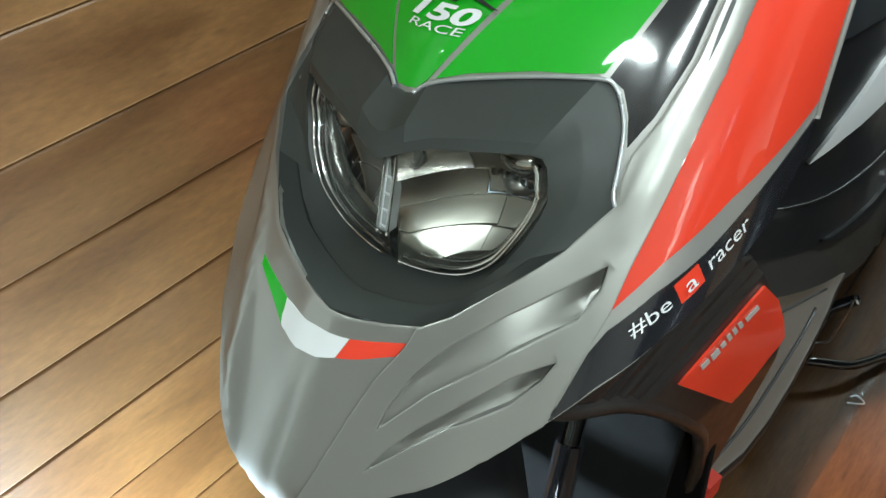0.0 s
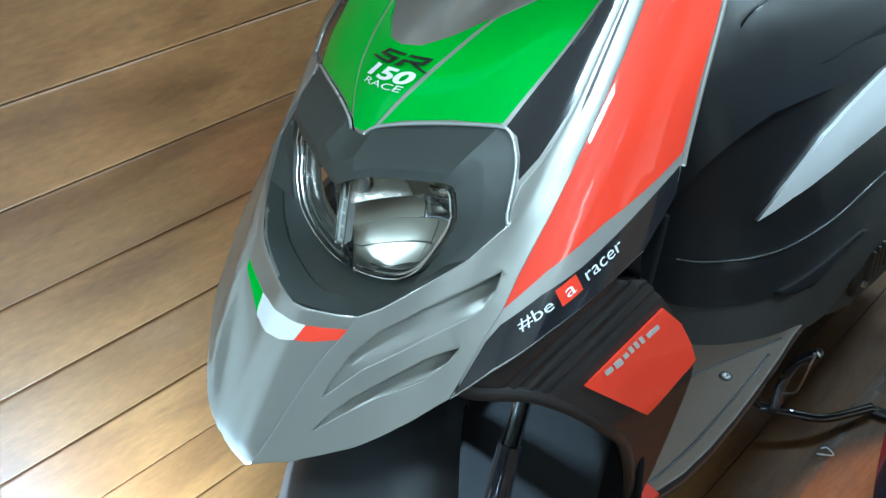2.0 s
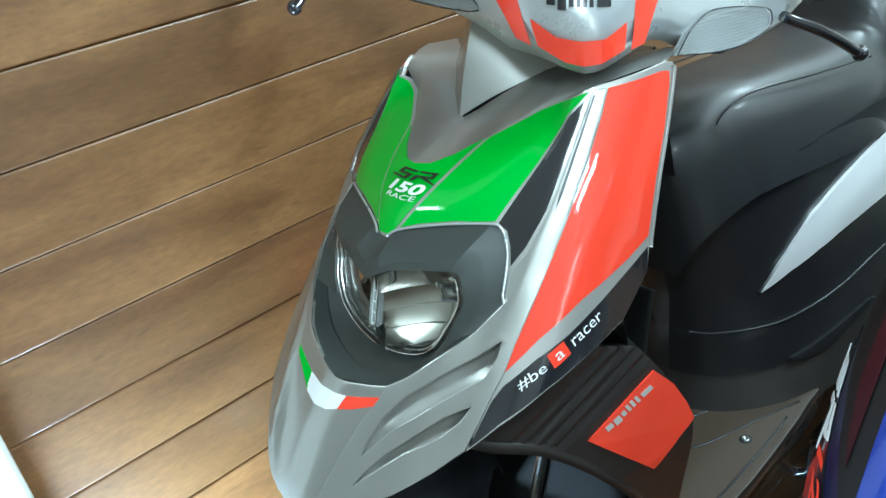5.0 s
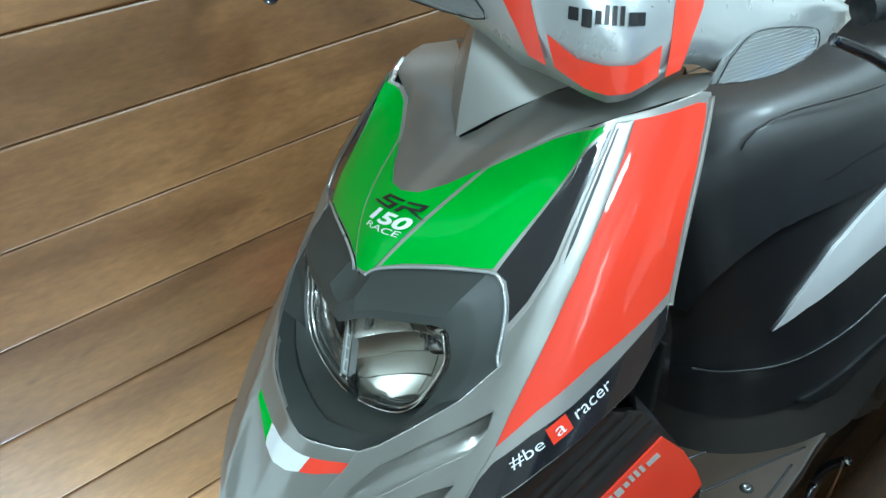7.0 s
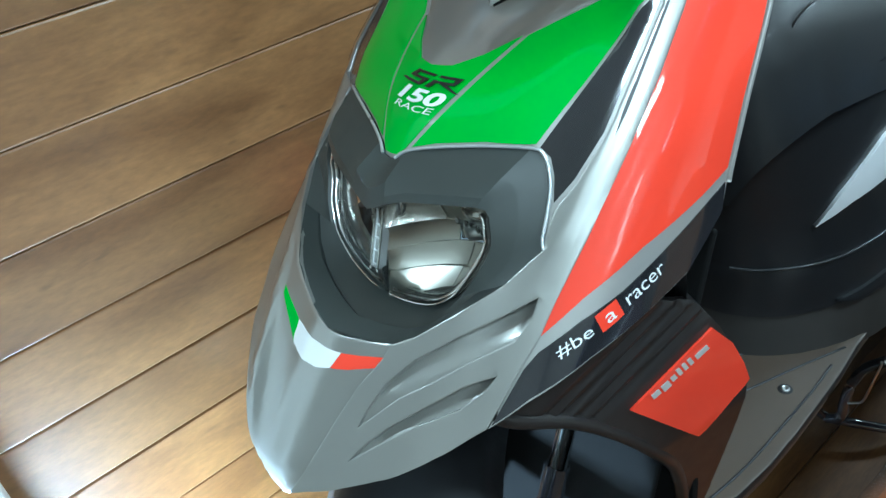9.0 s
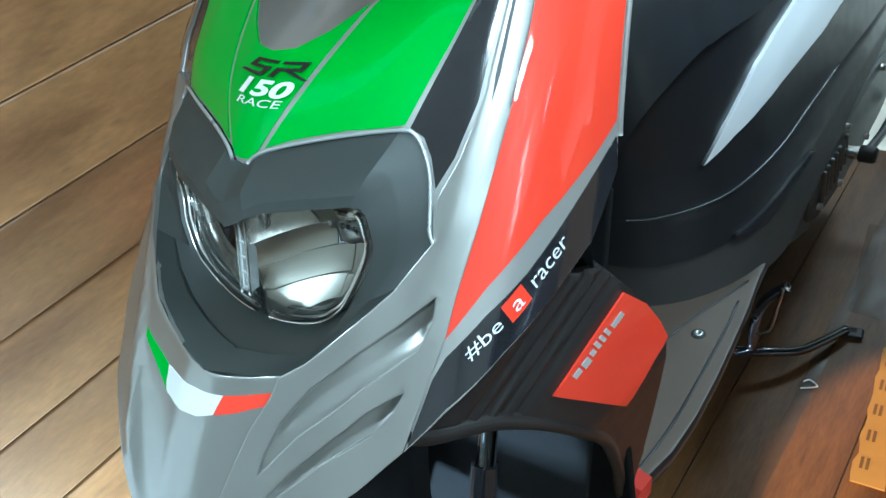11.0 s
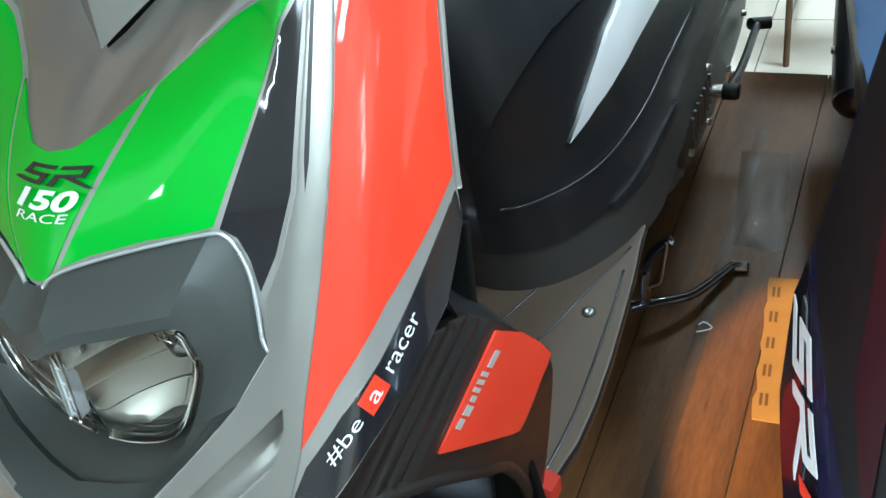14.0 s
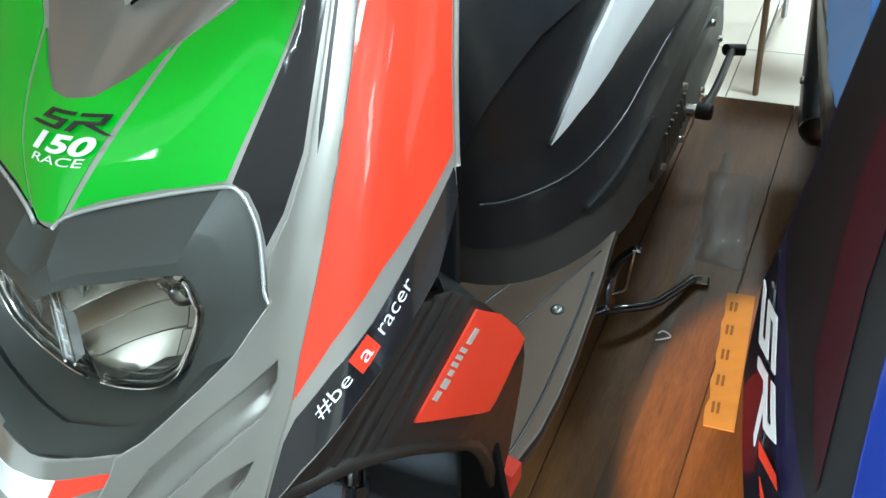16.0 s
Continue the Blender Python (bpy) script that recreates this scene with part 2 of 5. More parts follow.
def part(name, bm, material, parent=None, label="", smooth=False):
    me = bpy.data.meshes.new(name)
    bm.to_mesh(me)
    bm.free()
    me.materials.append(material)
    if smooth:
        me.polygons.foreach_set("use_smooth", [True] * len(me.polygons))
    ob = new(name, me)
    if parent is not None:
        ob.parent = parent
    if label:
        tagged(ob, label)
    return ob


def thing(name, label, category, at=(0, 0, 0), group="", kind=""):
    e = new(name)
    e.empty_display_size = 0.05
    e.location = at
    return tagged(e, label, category, group, kind)


def box(x0, x1, y0, y1, z0, z1, bevel=0.0, seg=2):
    bm = bmesh.new()
    bmesh.ops.create_cube(bm, size=1, matrix=Matrix.LocRotScale(((x0 + x1) / 2, (y0 + y1) / 2, (z0 + z1) / 2), None, (x1 - x0, y1 - y0, z1 - z0)))
    if bevel:
        bmesh.ops.bevel(bm, geom=bm.edges[:], offset=bevel, segments=seg, affect="EDGES", profile=0.5)
    return bm


def turned(bm, m):
    bmesh.ops.transform(bm, matrix=m, verts=bm.verts[:])
    return bm


def smooth_line(pts, k=6, closed=False):
    """Points along a smooth curve through pts."""
    P = [np.array(p, float) for p in pts]
    n = len(P)
    out = []
    for i in range(n if closed else n - 1):
        if closed:
            a, b, c, d = P[i - 1], P[i], P[(i + 1) % n], P[(i + 2) % n]
        else:
            b, c = P[i], P[i + 1]
            a = P[i - 1] if i else 2 * b - c
            d = P[i + 2] if i + 2 < n else 2 * c - b
        for j in range(k):
            t = j / k
            out.append(0.5 * (2 * b + (c - a) * t + (2 * a - 5 * b + 4 * c - d) * t * t + (3 * b - a - 3 * c + d) * t ** 3))
    if not closed:
        out.append(P[-1])
    return out


def tube(name, pts, r, material, parent=None, label="", k=6, n=10, taper=None):
    """A round bar along a smooth curve."""
    C = [Vector(p) for p in (smooth_line(pts, k) if k > 1 else pts)]
    verts, faces = [], []
    up = Vector((0.13, 0.21, 0.97))
    for i, c in enumerate(C):
        d = (C[min(i + 1, len(C) - 1)] - C[max(i - 1, 0)]).normalized()
        u = d.cross(up).normalized()
        v = d.cross(u).normalized()
        rr = r if taper is None else r + (taper - r) * i / (len(C) - 1)
        for j in range(n):
            a = 2 * math.pi * j / n
            verts.append(c + (u * math.cos(a) + v * math.sin(a)) * rr)
    for i in range(len(C) - 1):
        for j in range(n):
            a, b = i * n + j, i * n + (j + 1) % n
            faces.append((a, b, b + n, a + n))
    faces.append(tuple(range(n)))
    faces.append(tuple(reversed(range((len(C) - 1) * n, len(C) * n))))
    return raw(name, verts, faces, material, parent, label)


def disc_profile(name, prof, material, parent, m, label="", n=40):
    """A body of revolution about its own x axis: prof is (radius, x)."""
    verts, faces = [], []
    for r, x in prof:
        for j in range(n):
            a = 2 * math.pi * j / n
            verts.append(m @ Vector((x, r * math.cos(a), r * math.sin(a))))
    for i in range(len(prof) - 1):
        for j in range(n):
            a, b = i * n + j, i * n + (j + 1) % n
            faces.append((a, b, b + n, a + n))
    return raw(name, verts, faces, material, parent, label)


def inside(p, loop):
    x, y = p
    r = False
    for i in range(len(loop)):
        (x0, y0), (x1, y1) = loop[i - 1], loop[i]
        if (y0 > y) != (y1 > y) and x < (x1 - x0) * (y - y0) / (y1 - y0) + x0:
            r = not r
    return r


def dense(loop, step):
    out = []
    for i in range(len(loop)):
        a, b = np.array(loop[i], float), np.array(loop[(i + 1) % len(loop)], float)
        k = max(1, int(math.ceil(np.hypot(*(b - a)) / step)))
        out += [tuple(a + (b - a) * j / k) for j in range(k)]
    return out


def dense3(pts, step):
    """Even steps along an open line in space."""
    out = []
    for a, b in zip(pts, pts[1:]):
        k = max(1, int(round((b - a).length / step)))
        out += [a.lerp(b, j / k) for j in range(k)]
    return out


def panel(name, loops, material, parent, surf, off=0.0, thick=0.003, side=1, step=0.009, label="", soft=0.0006, lift=None):
    """A moulded sheet on a curved surface: loops[0] is its outline in the surface's coordinates, the others are holes in it.
    Its edge is rolled over by soft and goes thick deep."""
    loops = [dense(l, step) for l in loops]
    pts, edges = [], []
    for l in loops:
        k = len(pts)
        pts += l
        edges += [(k + i, k + (i + 1) % len(l)) for i in range(len(l))]
    rim = np.array(pts)
    lo, hi = rim.min(0), rim.max(0)
    ok = lambda q: inside(q, loops[0]) and not any(inside(q, h) for h in loops[1:])
    ring = []
    if soft >= 0.001:
        for l in loops:
            for i in range(len(l)):
                d = np.array(l[(i + 1) % len(l)]) - np.array(l[i - 1])
                nrm = np.array((-d[1], d[0])) / max(1e-9, np.hypot(*d)) * soft * 1.1
                for q in (np.array(l[i]) + nrm, np.array(l[i]) - nrm):
                    if ok(q) and np.hypot(*(rim - q).T).min() > soft * 0.8:
                        ring.append(tuple(q))
        pts += ring
    near = np.array(pts)
    for i, u in enumerate(np.arange(lo[0], hi[0], step)):
        for v in np.arange(lo[1] + (i % 2) * step / 2, hi[1], step):
            if inside((u, v), loops[0]) and not any(inside((u, v), h) for h in loops[1:]) and np.hypot(*(near - (u, v)).T).min() > step * 0.5:
                pts.append((u, v))
    V, E, Fc = delaunay_2d_cdt([Vector(p) for p in pts], edges, [], 0, 1e-6)[:3]
    keep = []
    for f in Fc:
        c = sum((V[i] for i in f), Vector((0, 0))) / len(f)
        if inside(c, loops[0]) and not any(inside(c, h) for h in loops[1:]):
            keep.append(list(f))
    count = {}
    for f in keep:
        for i in range(len(f)):
            e = (f[i - 1], f[i])
            count[tuple(sorted(e))] = count.get(tuple(sorted(e)), []) + [e]
    border = [v[0] for v in count.values() if len(v) == 1]
    on_rim = {i for e in border for i in e}
    verts = []
    for i, p in enumerate(V):
        o = off - (soft if i in on_rim else 0) + (lift(p[0], p[1]) if lift else 0)
        verts.append(Vector(surf(far_s(p[0], side) if surf is shield else p[0], p[1], o)))
    faces = [tuple(f) for f in keep]
    low = {}
    for a, b in border:
        for i in (a, b):
            if i not in low:
                low[i] = (len(verts), len(verts) + 1)
                verts.append(verts[i].copy())
                verts.append(Vector(surf(far_s(V[i][0], side) if surf is shield else V[i][0], V[i][1], off - thick)))
        faces.append((low[b][0], low[a][0], low[a][1], low[b][1]))
    if side < 0:
        verts = [flip(v) for v in verts]
        faces = [tuple(reversed(f)) for f in faces]
    ob = raw(name, verts, faces, material, parent, label)
    # shading follows the true surface, not the triangles

    def at(u, v):
        w = Vector(surf(far_s(u, side) if surf is shield else u, v, off + (lift(u, v) if lift else 0)))
        return w if side > 0 else flip(w)
    e = 0.004
    own = [v.normal.copy() for v in ob.data.vertices]
    for i, p in enumerate(V):
        if own[i].length > 0.5:
            n = (at(p[0] + e, p[1]) - at(p[0] - e, p[1])).cross(at(p[0], p[1] + e) - at(p[0], p[1] - e))
            if n.length > 1e-12:
                n.normalize()
                own[i] = n if n.dot(own[i]) > 0 else -n
                if i in on_rim and soft >= 0.001:
                    own[i] = (own[i] + ob.data.vertices[i].normal).normalized()
    ob.data.normals_split_custom_set_from_vertices(own)
    return ob


def text_outline(body, shear=0.0, heavy=0.0):
    """The built-in font's letters as flat triangles, scaled to the unit square."""
    cu = bpy.data.curves.new("letters", "FONT")
    cu.body, cu.size, cu.shear, cu.resolution_u, cu.offset = body, 1.0, shear, 4, heavy
    ob = new("letters", cu)
    me = bpy.data.meshes.new_from_object(ob.evaluated_get(bpy.context.evaluated_depsgraph_get()))
    v = np.array([(p.co.x, p.co.y) for p in me.vertices])
    f = [tuple(p.vertices) for p in me.polygons]
    bpy.data.objects.remove(ob)
    bpy.data.curves.remove(cu)
    bpy.data.meshes.remove(me)
    lo, hi = v.min(0), v.max(0)
    return (v - lo) / (hi - lo), f


def letters(name, body, quad, material, parent, surf, off, side=1, shear=0.0, label="", heavy=0.0):
    """Letters laid on a surface in the quad (bottom left, bottom right, top right, top left)."""
    uv, f = text_outline(body, shear, heavy)
    q = [np.array(p, float) for p in quad]
    verts = []
    for u, v in uv:
        p = (q[0] * (1 - u) + q[1] * u) * (1 - v) + (q[3] * (1 - u) + q[2] * u) * v
        w = Vector(surf(p[0], p[1], off))
        verts.append(mir(w, side))
    if side < 0:
        f = [tuple(reversed(t)) for t in f]
    return raw(name, verts, f, material, parent, label, smooth=False)


SKEW = [1.0]


def twist(y, z):
    return SKEW[0] * min(1, max(0, (0.835 - z) / 0.185)) * min(1, max(0, (0.17 - y) / 0.17))


def flip(p):
    """The same place on the scooter's other side; low down that half stands a little forward of the near one."""
    k = twist(p[1], p[2])
    high = SKEW[0] * 2.5 * min(0.1, max(0.0, p[2] - 0.86))
    return Vector((-p[0] + (0.21 * k + high) * p[0], p[1] - 0.55 * k * p[0] * abs(p[0]) / (abs(p[0]) + 0.022), p[2]))


def far_s(s, side):
    """On the race scooter's far side the wings turn in behind the films."""
    return s if side > 0 or not SKEW[0] or s < 0.165 else 0.165 + (s - 0.165) * 0.4


def mir(p, side):
    return Vector(p) if side > 0 else flip(p)


def mirrored(half):
    """A closed outline from its half at u >= 0, first and last points on the middle line."""
    return list(half) + [(-u, v) for u, v in reversed(half) if abs(u) > 1e-6]


# ---- the scooter's surfaces ----
RIB = smooth_line([(0, -0.063), (0.045, -0.047), (0.1, -0.028), (0.135, -0.006), (0.16, 0.008), (0.185, 0.035), (0.2, 0.07), (0.208, 0.11), (0.212, 0.15)], 12)
RIB = np.array(RIB)
for _ in range(14):
    RIB[1:-1] = 0.25 * RIB[:-2] + 0.5 * RIB[1:-1] + 0.25 * RIB[2:]
ARC = np.r_[0, np.cumsum(np.hypot(*np.diff(RIB, axis=0).T))]


def rib(s, k=0.0):
    p = float(np.interp(s, ARC, RIB[:, 1]))
    p -= 0.23 * k * (0.08 - s) ** 2 / 0.16 if s < 0.08 else 0
    p += 5.8 * (1 + 0.6 * k) * (0.03 - s) ** 2 if s < 0.03 else 0
    return float(np.interp(s, ARC, RIB[:, 0])), p


def shield(s, z, off=0.0):
    """The swept front: s runs round from the middle line, z is the height."""
    if s < 0:
        return flip(shield(-s, z, off))
    k = twist(0.0, z)
    x, p = rib(s, k)
    y = 0.75 * (z - 0.65) + p
    if z > 0.845 and x < 0.15:
        y += 12 * (z - 0.845) ** 2 * (1 - (x / 0.15) ** 2)
    x1, p1 = rib(s + 0.004, k)
    x0, p0 = rib(abs(s - 0.004), k)
    t = Vector((x1 - (x0 if s > 0.004 else -x0), p1 - p0, 0)).normalized()
    n = t.cross(Vector((0, 0.6, 0.8))).normalized()
    if s < 0.02:
        n = Vector((0, n.y, n.z)).normalized().lerp(n, s / 0.02)
    return Vector((x, y, z)) + n * off


def flank(y, z, off=0.0):
    """The lower side of the leg shield."""
    return Vector((0.2 + 0.2 * (y - 0.24) - 1.2 * max(0.0, 0.5 - z) * 0.12 + off, y, z))


BZ, BW, BY = (0.28, 0.36, 0.485, 0.65, 0.77, 0.82), [0.19, 0.165, 0.142, 0.135, 0.13, 0.10], (0.53, 0.55, 0.56, 0.53, 0.50, 0.53)


def tub_x(y, z):
    w, d = float(np.interp(z, BZ, BW)), y - float(np.interp(z, BZ, BY))
    if d <= 0:
        return 0.0
    return w * math.sqrt(max(0, 1 - ((0.25 - min(d, 0.25)) / 0.25) ** 2)) + max(0, d - 0.25) * 0.06 - max(0, d - 0.6) ** 2 * 0.25


def tub(y, z, off=0.0):
    """The side of the body below the seat."""
    e = 0.004
    x = tub_x(y, z)
    n = Vector((1, -(tub_x(y + e, z) - tub_x(y - e, z)) / (2 * e), -(tub_x(y, z + e) - tub_x(y, z - e)) / (2 * e))).normalized()
    return Vector((x, y, z)) + n * off


def steer_axes(a):
    a = radians(a)
    return a, Vector((math.sin(a), -math.cos(a), 0)), Vector((math.cos(a), math.sin(a), 0))


HUB = Vector((0.033, 0.361, 0.0))
STEER, S_FWD, S_LEFT = steer_axes(43)


def bar_point(l, f, z):
    """A place in the turned handlebar's own axes: to its left, ahead, and height."""
    return HUB + S_LEFT * l + S_FWD * f + Vector((0, 0, z))


def cowl_face(l, z, off=0.0):
    """The front of the handlebar cover."""
    q = math.sqrt(l * l + 0.0036)
    f = 0.2 - 1.28 * (q - 0.06) - 0.3 * max(0.0, z - 1.0) - 6.0 * max(0.0, z - 1.03) ** 2
    d = Vector((1.28 * l / q, 1, 0.25)).normalized()
    return bar_point(l + d.x * off, f + d.y * off, z + d.z * off - 0.2 * l)


# ---- the scooter ----
TRIM = [(0.0, 0.820), (0.009, 0.821), (0.018, 0.827), (0.042, 0.832), (0.085, 0.837), (0.124, 0.8378), (0.134, 0.8345), (0.142, 0.826), (0.150, 0.812), (0.155, 0.794), (0.158, 0.780), (0.162, 0.773)]
CHIN = [(0.162, 0.773), (0.142, 0.7488), (0.1135, 0.728), (0.0872, 0.7078), (0.068, 0.6982), (0.045, 0.6962), (0.0, 0.6965)]
FAR_CHIN = [(-0.174, 0.769), (-0.142, 0.745), (-0.112, 0.7327), (-0.093, 0.7205), (-0.065, 0.711), (-0.0385, 0.7035), (0.0, 0.6965)]
CREASE = [(0.068, 0.6982), (0.0645, 0.6865), (0.0525, 0.667), (0.0437, 0.645), (0.0365, 0.622), (0.029, 0.597), (0.022, 0.578)]
HEM = [(0.022, 0.578), (0.060, 0.589), (0.110, 0.612), (0.1475, 0.635), (0.170, 0.6535)]
SEAM = [(0.170, 0.652), (0.178, 0.694), (0.182, 0.711), (0.180, 0.732), (0.172, 0.756), (0.162, 0.773)]


def fold(s, z):
    """The raised fold that runs down the nose where it turns to the far side."""
    at = float(np.interp(z, (0.60, 0.622, 0.643, 0.68, 0.70, 0.715, 0.73, 0.748, 0.76), (-0.064, -0.078, -0.086, -0.0975, -0.107, -0.113, -0.127, -0.147, -0.165)))
    return 0.0034 * math.exp(-((s - at) / 0.0085) ** 2) * min(1, max(0, (z - 0.59) / 0.05))


def front_cowl(root, C):
    """The painted front: nose, louvred wings, upper shell and the coloured films on it."""
    nose = mirrored([(0.0, 0.571), (0.012, 0.573)] + [(u, v) for u, v in reversed(CREASE)] + [(0.030, 0.696), (0.0, 0.6965)])
    if C["chevron"]:
        edge = [(-0.166, 0.783), (-0.160, 0.800), (-0.154, 0.815), (-0.148, 0.832), (-0.172, 0.838), (-0.184, 0.812), (-0.192, 0.785), (-0.190, 0.757), (-0.187, 0.741), (-0.178, 0.722), (-0.164, 0.697), (-0.141, 0.6745), (-0.113, 0.651), (-0.0925, 0.619), (-0.080, 0.604), (-0.062, 0.5885), (-0.0405, 0.580), (-0.020, 0.5735)]
        nose = [(0.0, 0.571), (0.012, 0.573)] + list(reversed(CREASE)) + [(0.045, 0.6962), (0.0, 0.6965)] + list(reversed(FAR_CHIN[:-1])) + edge
    n = panel("nose_cowl", [nose], C["shell"], root, shield, 0.003, 0.02, step=0.008, soft=0.002,
              lift=lambda s, z: -0.010 * max(0.0, 1 - (z - 0.571) / 0.03) ** 2 + (fold(s, z) if C["chevron"] else 0.0))
    for side in (1,) if C["chevron"] else (1, -1):
        slots = (([(0.064, 0.637), (0.067, 0.652), (0.0758, 0.672), (0.094, 0.6935), (0.1215, 0.713), (0.1505, 0.7284), (0.1715, 0.7425)], [(0.1725, 0.729), (0.166, 0.713), (0.154, 0.7055), (0.132, 0.693), (0.092, 0.6655)]),
                 ([(0.0655, 0.612), (0.0775, 0.629), (0.091, 0.6435), (0.1165, 0.664), (0.138, 0.6785), (0.163, 0.689)], [(0.158, 0.678), (0.144, 0.664), (0.1125, 0.649), (0.0885, 0.631)]))
        wing = CREASE + HEM[1:] + [(0.178, 0.694), (0.1835, 0.7165), (0.1850, 0.739), (0.1910, 0.780), (0.1962, 0.834), (0.1982, 0.883), (0.1972, 0.921), (0.1950, 0.943), (0.1815, 0.942), (0.1795, 0.899), (0.1765, 0.848), (0.168, 0.817), (0.1595, 0.799), (0.1595, 0.786)] + CHIN[:4]
        w = panel("side_wing", [wing] + [up + low for up, low in slots], C["shell"], root, shield, 0.0065, 0.016, side, step=0.006, soft=0.0016,
                  lift=lambda s, z: (lambda f: f * 0.003 * math.sin(min(1, max(0, (s - 0.03) / 0.14)) * math.pi) - 0.0025 * (1 - f) + (0.0016 * max(0.0, 1 - ((s - float(np.interp(z, (0.75, 0.80, 0.85, 0.94), (0.172, 0.178, 0.186, 0.188)))) / 0.013) ** 2) if z > 0.75 and C["chevron"] else 0.0) * min(1, max(0, (z - 0.75) / 0.03)))(min(1, max(0, (0.80 - z) / 0.11))))
        for up, low in slots:
            m = np.mean(up + low, axis=0)
            grown = [tuple(m + (np.array(p) - m) * 1.04) for p in up + low]

            def slope(s, z, up=up, low=list(reversed(low))):
                top = float(np.interp(s, [p[0] for p in up], [p[1] for p in up]))
                bot = float(np.interp(s, [p[0] for p in low], [p[1] for p in low]))
                f = min(1.15, max(-0.1, (z - bot) / max(0.002, top - bot)))
                g = min(1.0, max(0.0, (s - 0.068) / 0.09))
                return -(0.005 + 0.0125 * g) * (0.5 + 0.5 * max(0.0, f))
            panel("louvre_pocket", [grown], C["pocket"], w, shield, 0.0055, 0.001, side, step=0.005, lift=slope)
    for side in (1, -1):
        shell = [(u, v) for u, v in TRIM] + list(reversed(SEAM))[1:] + [(0.195, 0.671), (0.234, 0.692), (0.273, 0.706), (0.317, 0.722), (0.327, 0.744), (0.333, 0.760), (0.319, 0.790), (0.299, 0.846), (0.283, 0.897), (0.268, 0.943), (0.262, 0.951), (0.250, 0.954), (0.184, 0.947), (0.118, 0.925), (0.079, 0.906), (0.044, 0.888), (0.022, 0.881), (0.0, 0.879)]
        if side < 0 and SKEW[0]:
            shell = list(TRIM[:-1]) + [(0.19, 0.785), (0.25, 0.795), (0.315, 0.802)] + shell[shell.index((0.299, 0.846)):]
        panel("upper_shell", [shell], C["border"], root, shield, 0.0, 0.006, side, step=0.012, soft=0.0015)
        panel("outer_front_film", [[(0.021, 0.8305), (0.042, 0.8350), (0.085, 0.8400), (0.126, 0.8405), (0.146, 0.882), (0.164, 0.925), (0.179, 0.9425), (0.118, 0.9225), (0.080, 0.9045), (0.072, 0.9005), (0.042, 0.859)]], C["front"], root, shield, 0.0016, 0.002, side)
        panel("dark_strip", [[(0.130, 0.8385), (0.149, 0.882), (0.167, 0.924), (0.1795, 0.9385), (0.1765, 0.899), (0.1735, 0.848), (0.165, 0.819), (0.156, 0.803), (0.149, 0.820), (0.141, 0.832)]], M_GLOSS, root, shield, 0.0012, 0.002, side)
        strip = [(0.1815, 0.942), (0.190, 0.945), (0.193, 0.921), (0.1945, 0.883), (0.1925, 0.834), (0.187, 0.800), (0.175, 0.790), (0.1585, 0.799), (0.168, 0.817), (0.1765, 0.848), (0.1795, 0.899)]
        if side < 0 and C["chevron"]:
            panel("side_strip", [strip], C["strip"], root, shield, 0.0035, 0.004, side, soft=0.002,
                  lift=lambda s, z: 0.002 * max(0, min(1, (0.85 - z) / 0.05)))
        panel("seam_line", [[(0.1835, 0.938), (0.1855, 0.938), (0.1845, 0.86), (0.1825, 0.845), (0.1815, 0.86)]], M_BLACKINK, root, shield, 0.0062, 0.001, side)
        red = [(0.1955, 0.943), (0.249, 0.9465), (0.2585, 0.9445), (0.2625, 0.938), (0.278, 0.897), (0.293, 0.846), (0.311, 0.796), (0.290, 0.7845), (0.243, 0.7655), (0.207, 0.7405), (0.184, 0.7165), (0.1855, 0.739), (0.1915, 0.780), (0.197, 0.834), (0.199, 0.883), (0.198, 0.921)]
        if side < 0 and SKEW[0]:
            red = red[:6] + [(0.297, 0.832), (0.205, 0.815), (0.197, 0.834), (0.199, 0.883), (0.198, 0.921)]
        panel("side_film", [red], C["side"], root, shield, 0.0014, 0.002, side)
        if C["stripe"]:
            panel("side_stripe", [[(0.212, 0.930), (0.228, 0.925), (0.240, 0.86), (0.232, 0.79), (0.206, 0.752), (0.214, 0.83)]], C["stripe"], root, shield, 0.0034, 0.001, side)
        if side > 0 or not SKEW[0]:
            panel("letter_panel", [[(0.172, 0.655), (0.1805, 0.694), (0.187, 0.7055), (0.211, 0.7235), (0.240, 0.7370), (0.3165, 0.7845), (0.3305, 0.761), (0.325, 0.746), (0.3155, 0.725), (0.273, 0.709), (0.234, 0.695), (0.195, 0.674)]], C["band"], root, shield, 0.0014, 0.002, side)
    panel("middle_front_film", [mirrored([(0.0, 0.823), (0.0085, 0.8235), (0.0150, 0.8290), (0.037, 0.860), (0.066, 0.8995), (0.044, 0.8885), (0.022, 0.8815), (0.0, 0.880)])], C["front"], root, shield, 0.0016, 0.002)
    for side in (1, -1):
        pts = [shield(s, z, 0.0025) for s, z in (TRIM[1:] if side > 0 or not SKEW[0] else TRIM[1:8])]
        tube("hood_trim", [mir(p, side) for p in pts], 0.0015, C["trim"], root, k=3, n=8)
    return n


